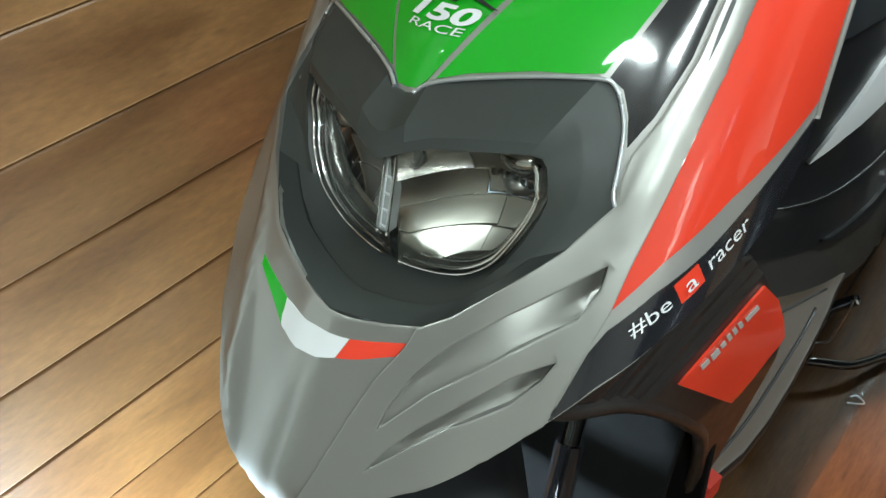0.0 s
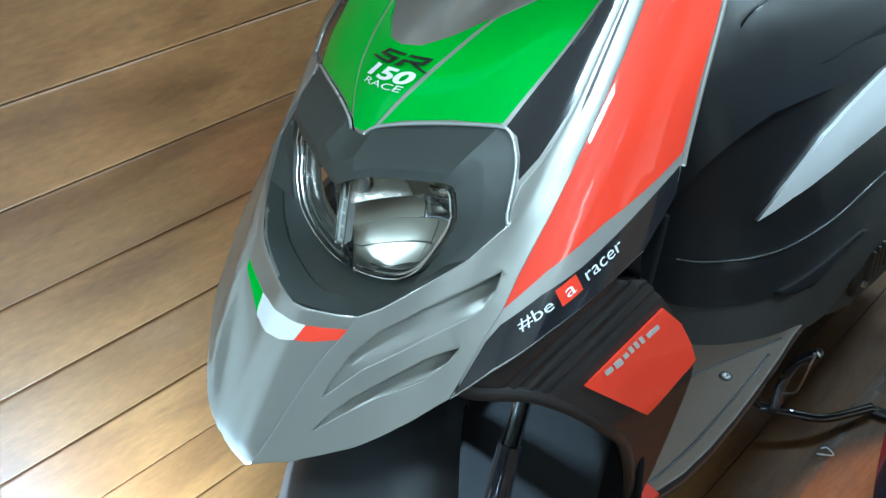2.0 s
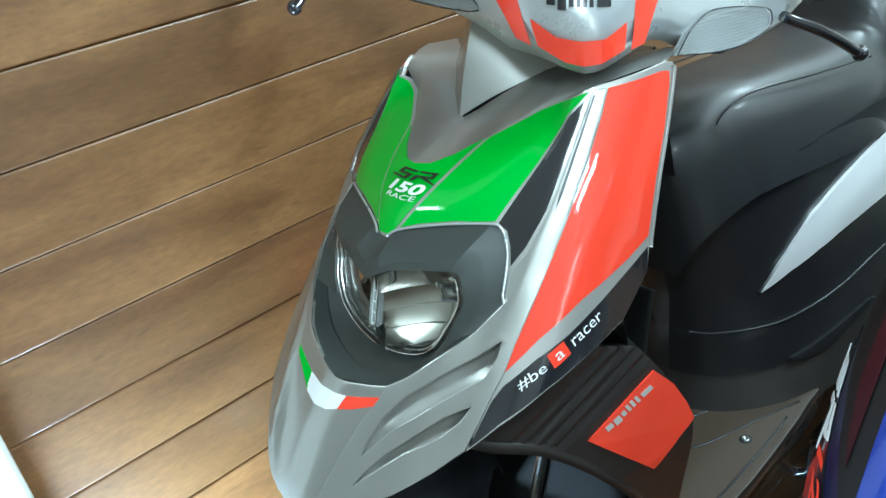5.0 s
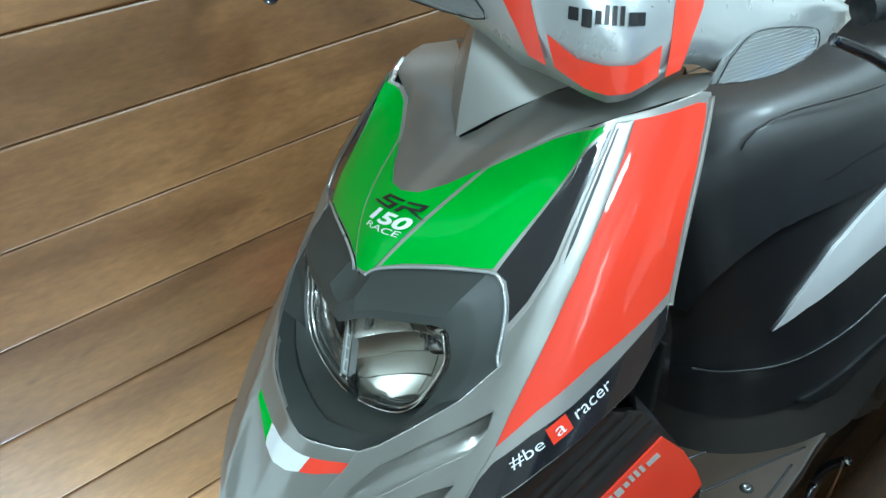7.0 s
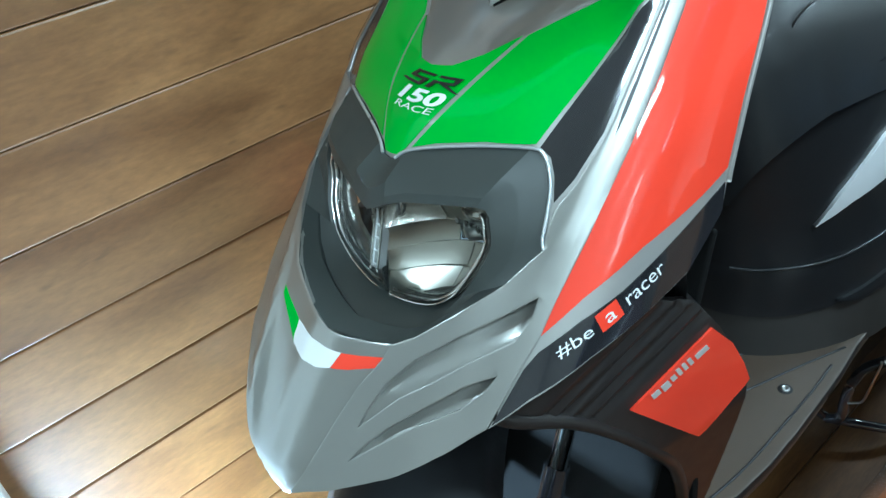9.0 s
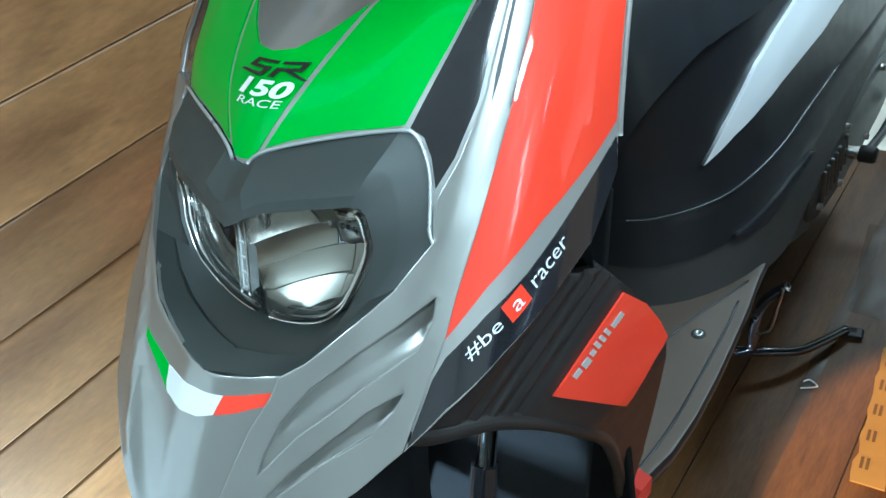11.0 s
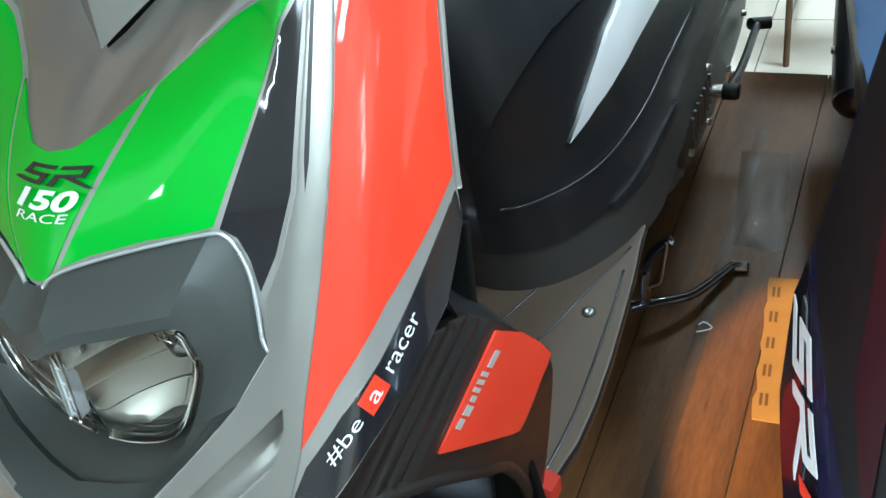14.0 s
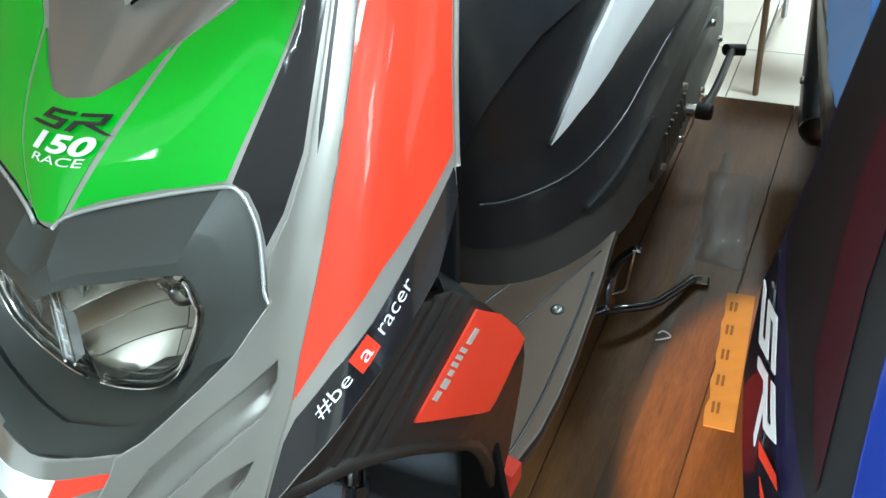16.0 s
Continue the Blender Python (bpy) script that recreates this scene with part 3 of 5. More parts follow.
MOUTH = [(0.0, 0.036, 0.786), (0.008, 0.037, 0.789), (0.022, 0.040, 0.796), (0.042, 0.045, 0.803), (0.066, 0.053, 0.8055), (0.100, 0.071, 0.8050), (0.107, 0.0745, 0.803), (0.110, 0.075, 0.797), (0.113, 0.072, 0.785), (0.113, 0.071, 0.775), (0.110, 0.066, 0.763), (0.104, 0.057, 0.748),
         (0.094, 0.049, 0.730), (0.084, 0.044, 0.718), (0.066, 0.040, 0.7045), (0.045, 0.036, 0.697), (0.020, 0.032, 0.6935), (0.0, 0.031, 0.692)]


def even(p, side):
    return Vector((p[0] * side, p[1], p[2]))


def bowl(x, z, o=0.0, tilt=(0.0, 0.0, 0.0, 0.0)):
    """The dished back of one lamp; tilt turns a facet of it about its own middle (x, z, slope along x, slope along z)."""
    rho = ((x - 0.060) / 0.058) ** 2 + ((z - 0.752) / 0.058) ** 2
    y = 0.044 + 0.06 * (z - 0.69) + 3.0 * x * x + 0.046 * max(0.0, 1 - rho)
    return Vector((x, y + tilt[2] * (x - tilt[0]) + tilt[3] * (z - tilt[1]) + o, z))


def cut(loop, axis, at, keep):
    """The part of a flat outline on one side of a line."""
    out = []
    for k in range(len(loop)):
        a, b = loop[k - 1], loop[k]
        da, db = (a[axis] - at) * keep, (b[axis] - at) * keep
        if (da > 0) != (db > 0):
            f = da / (da - db)
            out.append((a[0] + (b[0] - a[0]) * f, a[1] + (b[1] - a[1]) * f))
        if db > 0:
            out.append(b)
    return out


def headlamp(root):
    """The hooded twin headlamp between hood and chin."""
    rim = TRIM + CHIN[1:]
    outer = [shield(s, z, 0.001) for s, z in rim]
    mouth = [Vector(p) for p in MOUTH]
    n = len(outer)
    F = (0.0, 0.05, 0.50, 0.56, 0.86, 1.0)
    pairs = []
    for side in (1, -1):
        rows = []
        for k, f in enumerate(F):
            row = []
            for i in range(n):
                o = outer[i]
                if side < 0:
                    o = flip(o)
                    if SKEW[0] and i >= 11:
                        o = shield(*FAR_CHIN[i - 11], 0.001)
                    elif SKEW[0] and i >= 9:
                        o = shield(-(0.157, 0.166)[i - 9], (0.797, 0.783)[i - 9], 0.001)
                p = o.lerp(even(mouth[i], side), f)
                if i >= 13:
                    # a shelf that steps down towards the lens
                    step = (0, 0.001, 0.001, 0.0075, 0.002, 0)[k] * min(1, (i - 12) / 2)
                    p.z -= step
                elif i <= 2:
                    # the peak's own front face stands forward of the lobes
                    p.y -= (0, 0.002, 0.009, 0.009, 0.003, 0)[k]
                    p.z += (0, 0.001, 0.003, 0.003, 0.002, 0)[k]
                elif i in (5, 6):
                    p += Vector((0.5 * side, -0.5, 0.7)) * ((0, 0.001, 0.005, 0.0055, 0.004, 0)[k] * (1 if i == 5 else 0.45))
                elif i <= 4:
                    p += Vector((0, -0.5, 0.6)) * (0, 0.0, 0.001, 0.0015, 0.004, 0)[k]
                row.append(p)
            rows.append(row)
        rows.append([even((p.x * 0.975, p.y + 0.006, p.z + (-0.0025 if i < 7 else 0.001)), side) for i, p in enumerate(mouth)])
        rows.append([even((p.x * 0.97, p.y + 0.022, p.z + (0.001 if i < 7 else 0.001)), side) for i, p in enumerate(mouth)])
        pairs.append(rows)
    hood = None
    for a, b, name in ((0, 3, "hood_peak"), (2, 6, "hood"), (5, 13, "side_cheek"), (12, n, "chin")):
        verts, faces = [], []
        for side, rows in zip((1, -1), pairs):
            if side < 0 and name in ("side_cheek", "hood"):
                me = crisp(raw(name, verts, faces, M_MATTE, root), 22)
                hood = hood or me
                verts, faces = [], []
            cols = list(range(a, b))
            m = len(cols)
            k0 = len(verts)
            for row in rows:
                verts += [row[i] for i in cols]
            for r in range(len(rows) - 1):
                for c in range(m - 1):
                    q = (k0 + r * m + c, k0 + r * m + c + 1, k0 + (r + 1) * m + c + 1, k0 + (r + 1) * m + c)
                    faces.append(q if side < 0 else tuple(reversed(q)))
        me = crisp(raw(name, verts, faces, M_MATTE, root), 22)
        hood = hood or me
    # clear lens, following the hood's mouth
    clear_v, clear_f = [], []
    full = [Vector((p.x, p.y + 0.009, p.z)) for p in mouth] + [Vector((-p.x, p.y + 0.009, p.z)) for p in reversed(mouth[1:-1])]
    mid = Vector((0.0, 0.036, 0.748))
    N = len(full)
    for f in (1.0, 0.75, 0.5, 0.25):
        clear_v += [mid.lerp(p, f) + Vector((0, -0.010 * (1 - f * f), 0)) for p in full]
    clear_v.append(mid + Vector((0, -0.010, 0)))
    for r in range(3):
        for i in range(N):
            a, b = r * N + i, r * N + (i + 1) % N
            clear_f.append((a, a + N, b + N, b))
    for i in range(N):
        clear_f.append((3 * N + i, len(clear_v) - 1, 3 * N + (i + 1) % N))
    lens = raw("lens", clear_v, clear_f, M_LENS, root, "clear plastic headlamp lens")
    lens.visible_shadow = False
    heart = Vector((0.052, 0.05, 0.757))
    for side in (1, -1):
        # the mirror bowl in facets, some of them finely fluted
        whole = [(max(0.0035, 0.0035 + (p.x - 0.004) * 0.985), 0.752 + (p.z - 0.752) * 0.955) for p in mouth]
        whole = [p for k, p in enumerate(whole) if abs(p[0] - whole[k - 1][0]) + abs(p[1] - whole[k - 1][1]) > 1e-4]
        lamp = new("lamp_bowl")
        lamp.parent = root
        zs, k = (0.68, 0.7215, 0.741, 0.763, 0.82), 0
        for zi in range(4):
            xs = ((0.0, 0.055, 0.13), (0.0, 0.058, 0.13), (0.0, 0.045, 0.13), (0.0, 0.040, 0.066, 0.13))[zi]
            for xi in range(len(xs) - 1):
                loop = whole
                for axis, at, keep in ((1, zs[zi] + 0.0003, 1), (1, zs[zi + 1] - 0.0003, -1), (0, xs[xi] + 0.0003, 1), (0, xs[xi + 1] - 0.0003, -1)):
                    loop = cut(loop, axis, at, keep)
                if len(loop) < 3:
                    continue
                c = np.mean(loop, axis=0)
                tilt = (c[0], c[1], (0.16, -0.14, 0.05, -0.10, 0.12, -0.05, 0.18, -0.12)[k % 8], (-0.12, 0.10, 0.16, -0.06, 0.12, -0.16, 0.06, 0.14)[k % 8])
                if zi < 2 and side > 0:
                    tilt = (c[0], c[1], (0.17, 0.06)[zi], (0.14, 0.06)[zi])
                fluted = (zi, xi) in ((3, 0), (2, 1))
                panel("facet", [loop], M_FLUTED if fluted else M_REFLECT, lamp, lambda u, v, o=0.0, t=tilt: even(bowl(u, v, o, t), side), 0.0, 0.002, step=0.009, label="fluted mirror facet" if fluted else "", soft=0.0004)
                k += 1
        # thin bright lines where the facets meet
        for z, x0, x1 in ((0.7215, 0.014, 0.088), (0.741, 0.014, 0.098), (0.763, 0.014, 0.104)):
            pts = [even(bowl(x, z, -0.0012), side) for x in np.linspace(x0, x1, 7)]
            tube("facet_line", pts, 0.0005, M_CHROME, lamp, k=3, n=5)
        # dull ledge under the lens and the double bright rim above it
        ledge_v, ledge_f = [], []
        span = list(range(7, n))
        for i in span:
            p = mouth[i]
            ledge_v += [even((p.x * 0.985, p.y + 0.016, p.z), side), even(p.lerp(heart, 0.13) + Vector((0, 0.006, 0)), side), even(p.lerp(heart, 0.15) + Vector((0, 0.03, 0)), side)]
        for i in range(len(span) - 1):
            for c in range(2):
                q = (3 * i + c, 3 * i + c + 1, 3 * i + c + 4, 3 * i + c + 3)
                ledge_f.append(q if side > 0 else tuple(reversed(q)))
        raw("lens_ledge", ledge_v, ledge_f, M_LAMPDARK, root, "smoked glossy ledge under the lens")
        for f, r, dy in ((0.115, 0.0011, 0.002), (0.16, 0.0016, 0.006), (0.20, 0.0009, 0.011)):
            pts = [p.lerp(heart, f) + Vector((0, dy, 0)) for p in mouth[6:]]
            pts = [even((max(p.x, 0.007), p.y, p.z), side) for p in pts]
            tube("lens_rim", pts, r, M_CHROME, root, k=3, n=7)
        bead_mesh = bpy.data.meshes.new("rim_bead")
        bm = bmesh.new()
        bmesh.ops.create_icosphere(bm, subdivisions=1, radius=0.0008)
        bm.to_mesh(bead_mesh)
        bm.free()
        bead_mesh.materials.append(M_CHROME)
        for p in dense3([even(q.lerp(heart, 0.225) + Vector((0, 0.012, 0)), side) for q in mouth[11:]], 0.0027):
            bead = new("rim_bead", bead_mesh)
            bead.parent, bead.location = lamp, p
        bm = bmesh.new()
        bmesh.ops.create_uvsphere(bm, u_segments=20, v_segments=12, radius=0.015, matrix=pose(side * 0.080, 0.096, 0.786) @ Matrix.Diagonal((1.3, 1.2, 0.75, 1)))
        cap = part("bulb_shield", bm, M_CHROME, root, "chrome bulb shield", True)
        disc_profile("shield_collar", [(0.007, 0), (0.012, 0.002), (0.012, 0.01), (0.007, 0.012)], M_STEEL, cap, pose(side * 0.080, 0.088, 0.775, 0, 90, 90), n=20)
        for j in range(6):
            part("shield_louvre", box(side * 0.064 + 0.006 * j * side - 0.0018, side * 0.064 + 0.006 * j * side + 0.0018, 0.079, 0.081, 0.7725, 0.7785), M_CHROME, cap)
        for x, z, w in ((0.094, 0.798, 0.010), (0.066, 0.799, 0.012)):
            part("shield_wing", turned(box(-w, w, -0.001, 0.001, -0.006, 0.006, 0.0008, 1), pose(side * x, 0.088 + 0.1 * (x - 0.066), z, 25, 0, 30 * side)), M_CHROME, cap)
    # middle pillar: a frosted ladder between bright edges, with flanks that run back to the bowls
    lean = lambda x, y, z: Vector((x, y + 0.0255 + 0.36 * (z - 0.722), z))
    foot, top = 0.7275, 0.788
    pill = raw("lamp_divider", [lean(x, y, z) for z in (foot, top) for x, y in ((-0.0048, 0.012), (-0.0046, 0.0035), (0.0046, 0.0035), (0.0048, 0.012))], [(0, 1, 5, 4), (1, 2, 6, 5), (2, 3, 7, 6), (3, 0, 4, 7)], M_TRAY, root, "frosted silver lamp divider", smooth=False)
    for x in (-0.0049, 0.0049):
        tube("light_guide", [lean(x, 0.002, z) for z in (top, 0.755, foot - 0.001)], 0.0012, M_CHROME, pill, k=4, n=8)
    for x in (-0.0030, 0.0030):
        tube("ladder_rail", [lean(x, 0.0028, z) for z in (top - 0.012, 0.755, foot + 0.002)], 0.0007, M_WHITE, pill, k=2, n=6)
    for j in range(6):
        part("guide_rib", turned(box(-0.0030, 0.0030, -0.0008, 0.0008, -0.0007, 0.0007), Matrix.Translation(lean(0, 0.0026, foot + 0.004 + 0.0115 * j))), M_WHITE, pill)
    disc_profile("emblem_ring", [(0.0125, 0.0), (0.0132, -0.002), (0.0150, -0.002), (0.0156, 0.002)], M_CHROME, pill, pose(0.010, 0.056, 0.787, -18, 0, 90), n=32)
    disc_profile("emblem_disc", [(0.0, -0.0012), (0.010, -0.001), (0.0127, 0.0)], M_LAMPDARK, pill, pose(0.010, 0.056, 0.787, -18, 0, 90), n=32)
    # closed box behind the bowls
    part("lamp_box", box(-0.115, 0.115, 0.145, 0.155, 0.68, 0.82, 0.004), M_MATTE, root)
    return hood


def badge_bars(name, quad, widths, material, parent, surf, off, side=1):
    """A mark as plain upright bars of its size and colour, each a piece of its own."""
    q = [np.array(p, float) for p in quad]
    at = lambda u, v: (q[0] * (1 - u) + q[1] * u) * (1 - v) + (q[3] * (1 - u) + q[2] * u) * v
    bars = []
    for u0, u1, v0, v1 in widths:
        loop = [at(u, v) for u, v in ((u0, v0), ((u0 + u1) / 2, v0), (u1, v0), (u1, v1), ((u0 + u1) / 2, v1), (u0, v1))]
        verts = [mir(Vector(surf(p[0], p[1], o)), side) for o in (off, off - 0.0008) for p in loop]
        f = [(0, 1, 4, 5), (1, 2, 3, 4)] + [(k, k + 6, (k + 1) % 6 + 6, (k + 1) % 6) for k in range(6)]
        bars.append(raw(name, verts, f if side > 0 else [tuple(reversed(t)) for t in f], material, parent, smooth=False))
    return bars


def marks(name, quad, shapes, material, parent, surf, off, side=1):
    """A mark as plain slanted strokes, each a piece of its own."""
    q = [np.array(p, float) for p in quad]
    at = lambda u, v: (q[0] * (1 - u) + q[1] * u) * (1 - v) + (q[3] * (1 - u) + q[2] * u) * v
    out = []
    for shape in shapes:
        loop = [at(u, v) for u, v in dense(shape, 0.12)]
        n = len(loop)
        verts = [mir(Vector(surf(p[0], p[1], o)), side) for o in (off, off - 0.0008) for p in loop]
        f = [tuple(range(n))] + [(k, k + n, (k + 1) % n + n, (k + 1) % n) for k in range(n)]
        out.append(raw(name, verts, f if side > 0 else [tuple(reversed(t)) for t in f], material, parent, smooth=False))
    return out


SR_STROKES = ([(0.06, 1.0), (0.50, 1.0), (0.48, 0.82), (0.04, 0.82)], [(0.04, 0.82), (0.13, 0.82), (0.10, 0.60), (0.01, 0.60)], [(0.01, 0.60), (0.43, 0.60), (0.41, 0.42), (-0.01, 0.42)],
              [(0.32, 0.42), (0.41, 0.42), (0.385, 0.18), (0.295, 0.18)], [(-0.06, 0.18), (0.385, 0.18), (0.36, 0.0), (-0.12, 0.0)],
              [(0.58, 1.0), (1.0, 1.0), (0.985, 0.82), (0.56, 0.82)], [(0.895, 0.82), (0.985, 0.82), (0.965, 0.60), (0.875, 0.60)], [(0.53, 0.60), (0.965, 0.60), (0.93, 0.42), (0.51, 0.42)],
              [(0.51, 0.42), (0.60, 0.42), (0.55, 0.0), (0.46, 0.0)], [(0.68, 0.42), (0.80, 0.42), (1.10, -0.12), (1.02, -0.12)])
MARK = [(0.0, 0.13, 0.2, 0.75), (0.17, 0.30, 0.0, 0.75), (0.34, 0.42, 0.2, 0.75), (0.46, 0.52, 0.2, 1.0), (0.56, 0.62, 0.2, 1.0), (0.66, 0.72, 0.2, 1.0), (0.78, 1.0, 0.2, 0.75)]


def neck(root, C):
    """Dished panel above the front films and the column cover that rises to the handlebar."""
    low = [shield(s, z, -0.002) for s, z in ((0.0, 0.879), (0.022, 0.881), (0.044, 0.888), (0.079, 0.906), (0.118, 0.925), (0.184, 0.947), (0.225, 0.953), (0.255, 0.954))]
    mid = [Vector(p) for p in ((0.0, 0.165, 0.888), (0.022, 0.172, 0.893), (0.05, 0.185, 0.906), (0.085, 0.21, 0.926), (0.12, 0.235, 0.941), (0.165, 0.262, 0.953), (0.188, 0.29, 0.956), (0.194, 0.318, 0.956))]
    top = [Vector(p) for p in ((0.0, 0.205, 0.905), (0.014, 0.215, 0.912), (0.036, 0.235, 0.926), (0.066, 0.262, 0.942), (0.098, 0.285, 0.95), (0.135, 0.305, 0.955), (0.16, 0.32, 0.955), (0.18, 0.34, 0.955))]
    verts, faces = [], []
    for side in (1, -1):
        k = len(verts)
        for row in (low, mid, top):
            verts += [mir((p.x, p.y, p.z), side) for p in row]
        for r in range(2):
            for c in range(7 if side > 0 or not C["chevron"] else 6):
                q = (k + r * 8 + c, k + r * 8 + c + 1, k + (r + 1) * 8 + c + 1, k + (r + 1) * 8 + c)
                faces.append(q if side > 0 else tuple(reversed(q)))
    crisp(raw("neck_dish", verts, faces, C["shell"], root), 50)
    verts, faces = [], []
    rows = []
    base = [(-0.115, 0.33, 0.955), (-0.07, 0.268, 0.944), (-0.030, 0.225, 0.925), (0.0, 0.200, 0.907), (0.030, 0.225, 0.925), (0.07, 0.268, 0.944), (0.115, 0.33, 0.955)]
    for f in (0.0, 0.35, 0.7, 1.0):
        rows.append([Vector((x * (1 - 0.25 * f), y + 0.035 * f + 0.01 * f * f, z + 0.085 * f * (1 + 0.25 * (1 - abs(x) / 0.115)))) for x, y, z in base])
    for row in rows:
        verts += row
    for r in range(3):
        for c in range(6):
            faces.append((r * 7 + c, r * 7 + c + 1, (r + 1) * 7 + c + 1, (r + 1) * 7 + c))
    if C["chevron"]:
        back = [[Vector((x * w, y + 0.5 * x * x, z)) for x in (-0.13, -0.09, -0.045, 0.0, 0.045, 0.09, 0.13)] for y, z, w in ((0.325, 0.949, 1.2), (0.37, 0.942, 1.0), (0.41, 0.90, 0.85), (0.44, 0.83, 0.7), (0.47, 0.74, 0.6))]
        crisp(raw("knee_panel", [v for row in back for v in row], [(r * 7 + c, r * 7 + c + 1, (r + 1) * 7 + c + 1, (r + 1) * 7 + c) for r in range(4) for c in range(6)], M_SEAT, root, "black inner panel behind the steering column"), 60)
    crisp(raw("column_cover", verts, faces, C["column"], root), 34)


def handlebar(root, C):
    """The turned handlebar with its cover, signals, grips and levers."""
    LS = [float(v) for v in np.linspace(-0.275, 0.275, 45)]

    def low_edge(l):
        if l < 0 and C["chevron"]:
            return float(np.interp(-l, (0, 0.02, 0.045, 0.075, 0.105, 0.145, 0.2, 0.275), (0.964, 0.966, 0.972, 0.973, 0.987, 0.996, 1.004, 1.005)))
        return float(np.interp(abs(l), (0, 0.02, 0.045, 0.08, 0.11, 0.16, 0.22, 0.25, 0.275), (0.964, 0.967, 0.978, 0.992, 0.973, 0.955, 0.960, 0.968, 0.985)))

    def high_edge(l):
        return float(np.interp(abs(l), (0, 0.05, 0.1, 0.16, 0.22, 0.25, 0.275), (1.125, 1.115, 1.07, 1.04, 1.03, 1.02, 1.005)))
    verts, faces = [], []
    for l in LS:
        lo, hi = low_edge(l), high_edge(l)
        thin = 0.02 + 0.055 * max(0, 1 - abs(l) / 0.2)
        ring = []
        for k in range(9):
            z = lo + (hi - lo) * k / 8
            o = -0.012 if k in (0, 8) else (-0.003 if k in (1, 7) else 0)
            ring.append(cowl_face(l, z, o))
        fback = 0.2 - 1.05 * (math.sqrt(l * l + 0.0009) - 0.03)
        for z, d in ((hi, 0.07), ((lo + hi) / 2, 0.11), (lo, 0.055)):
            ring.append(bar_point(l, fback - thin - d * max(0.35, 1 - abs(l) / 0.3), z - 0.2 * l))
        verts += ring
    m = 12
    for i in range(len(LS) - 1):
        for k in range(m):
            a, b = i * m + k, i * m + (k + 1) % m
            faces.append((a, a + m, b + m, b))
    faces.append(tuple(range(m)))
    faces.append(tuple(reversed(range((len(LS) - 1) * m, len(LS) * m))))
    cover = raw("handlebar_cover", verts, faces, C["cover"], root, "silver painted cover")
    if C["chevron"]:
        for side in (1, -1):
            bar = [(0.064, 1.075), (0.090, 1.075), (0.080, 1.032), (0.0665, 1.006), (0.0585, 0.988), (0.045, 0.984), (0.050, 1.006), (0.0545, 1.032)]
            panel("red_bar", [[(u * side, v) for u, v in (bar if side > 0 else reversed(bar))]], M_RED, cover, cowl_face, 0.0012, 0.001, label="orange red film bar")
        chev = [(-0.043, 1.009), (-0.0215, 0.996), (0.0, 0.994), (0.0215, 0.996), (0.043, 1.009), (0.039, 0.985), (0.016, 0.9735), (0.0, 0.971), (-0.016, 0.9735), (-0.039, 0.985)]
        panel("red_chevron", [list(reversed(chev))], M_RED, cover, cowl_face, 0.0012, 0.001, label="orange red film chevron")
        badge_bars("mark_bar", [(-0.027, 1.020), (0.029, 1.020), (0.031, 1.037), (-0.025, 1.037)], MARK, M_BLACKINK, cover, cowl_face, 0.0012)
    for side in (1, -1):
        sig = [(0.089, 0.970), (0.103, 0.989), (0.120, 1.002), (0.138, 1.0055), (0.175, 1.001), (0.207, 0.993), (0.2145, 0.985), (0.213, 0.973), (0.196, 0.966), (0.172, 0.961), (0.130, 0.963)]
        rise = 0.0 if side > 0 else 0.036
        sig = [(u * side, v + rise) for u, v in (sig if side > 0 else reversed(sig))]
        tray = panel("turn_signal", [sig], M_TRAY, cover, cowl_face, 0.0006, 0.004, step=0.008, label="silvered turn signal with clear lens")
        tube("lens_seal", [cowl_face(u, v, 0.005) for u, v in list(sig) + [sig[0]]], 0.0008, M_BLACKINK, tray, k=3, n=6)
        ln = panel("signal_lens", [sig], M_SIGLENS, tray, cowl_face, 0.006, 0.006, step=0.008, soft=0.004)
        ln.visible_shadow = False
        for j in range(11):
            z = 0.966 + rise + 0.0034 * j
            span = [u for u in np.linspace(0.09, 0.214, 60) if inside((u * side, z), sig)]
            if len(span) > 4:
                tube("lens_flute", [cowl_face(u * side, z, 0.0058) for u in (span[0], span[len(span) // 2], span[-1])], 0.0004, M_TRAY, tray, k=4, n=5).visible_shadow = False
        drop = 0.045 if side > 0 else -0.11
        tube("grip", [bar_point(0.268 * side, -0.04, 1.0 - drop), bar_point(0.32 * side, -0.07, 1.0 - drop), bar_point(0.40 * side, -0.115, 0.998 - drop)], 0.0165, M_RUBBER, root, "black ribbed rubber grip", k=6, n=16)
        lv = tube("brake_lever", [bar_point(0.225 * side, 0.012, 0.988 - drop), bar_point(0.262 * side, 0.0, 0.967 - drop), bar_point(0.295 * side, -0.015, 0.944 - drop), bar_point(0.322 * side, -0.03, 0.922 - drop)], 0.0062, M_GLOSS, root, "black brake lever", k=6, n=10)
        bm = bmesh.new()
        bmesh.ops.create_uvsphere(bm, u_segments=14, v_segments=10, radius=0.0095, matrix=Matrix.Translation(bar_point(0.324 * side, -0.031, 0.921 - drop)))
        part("lever_ball", bm, M_GLOSS, lv, "", True)


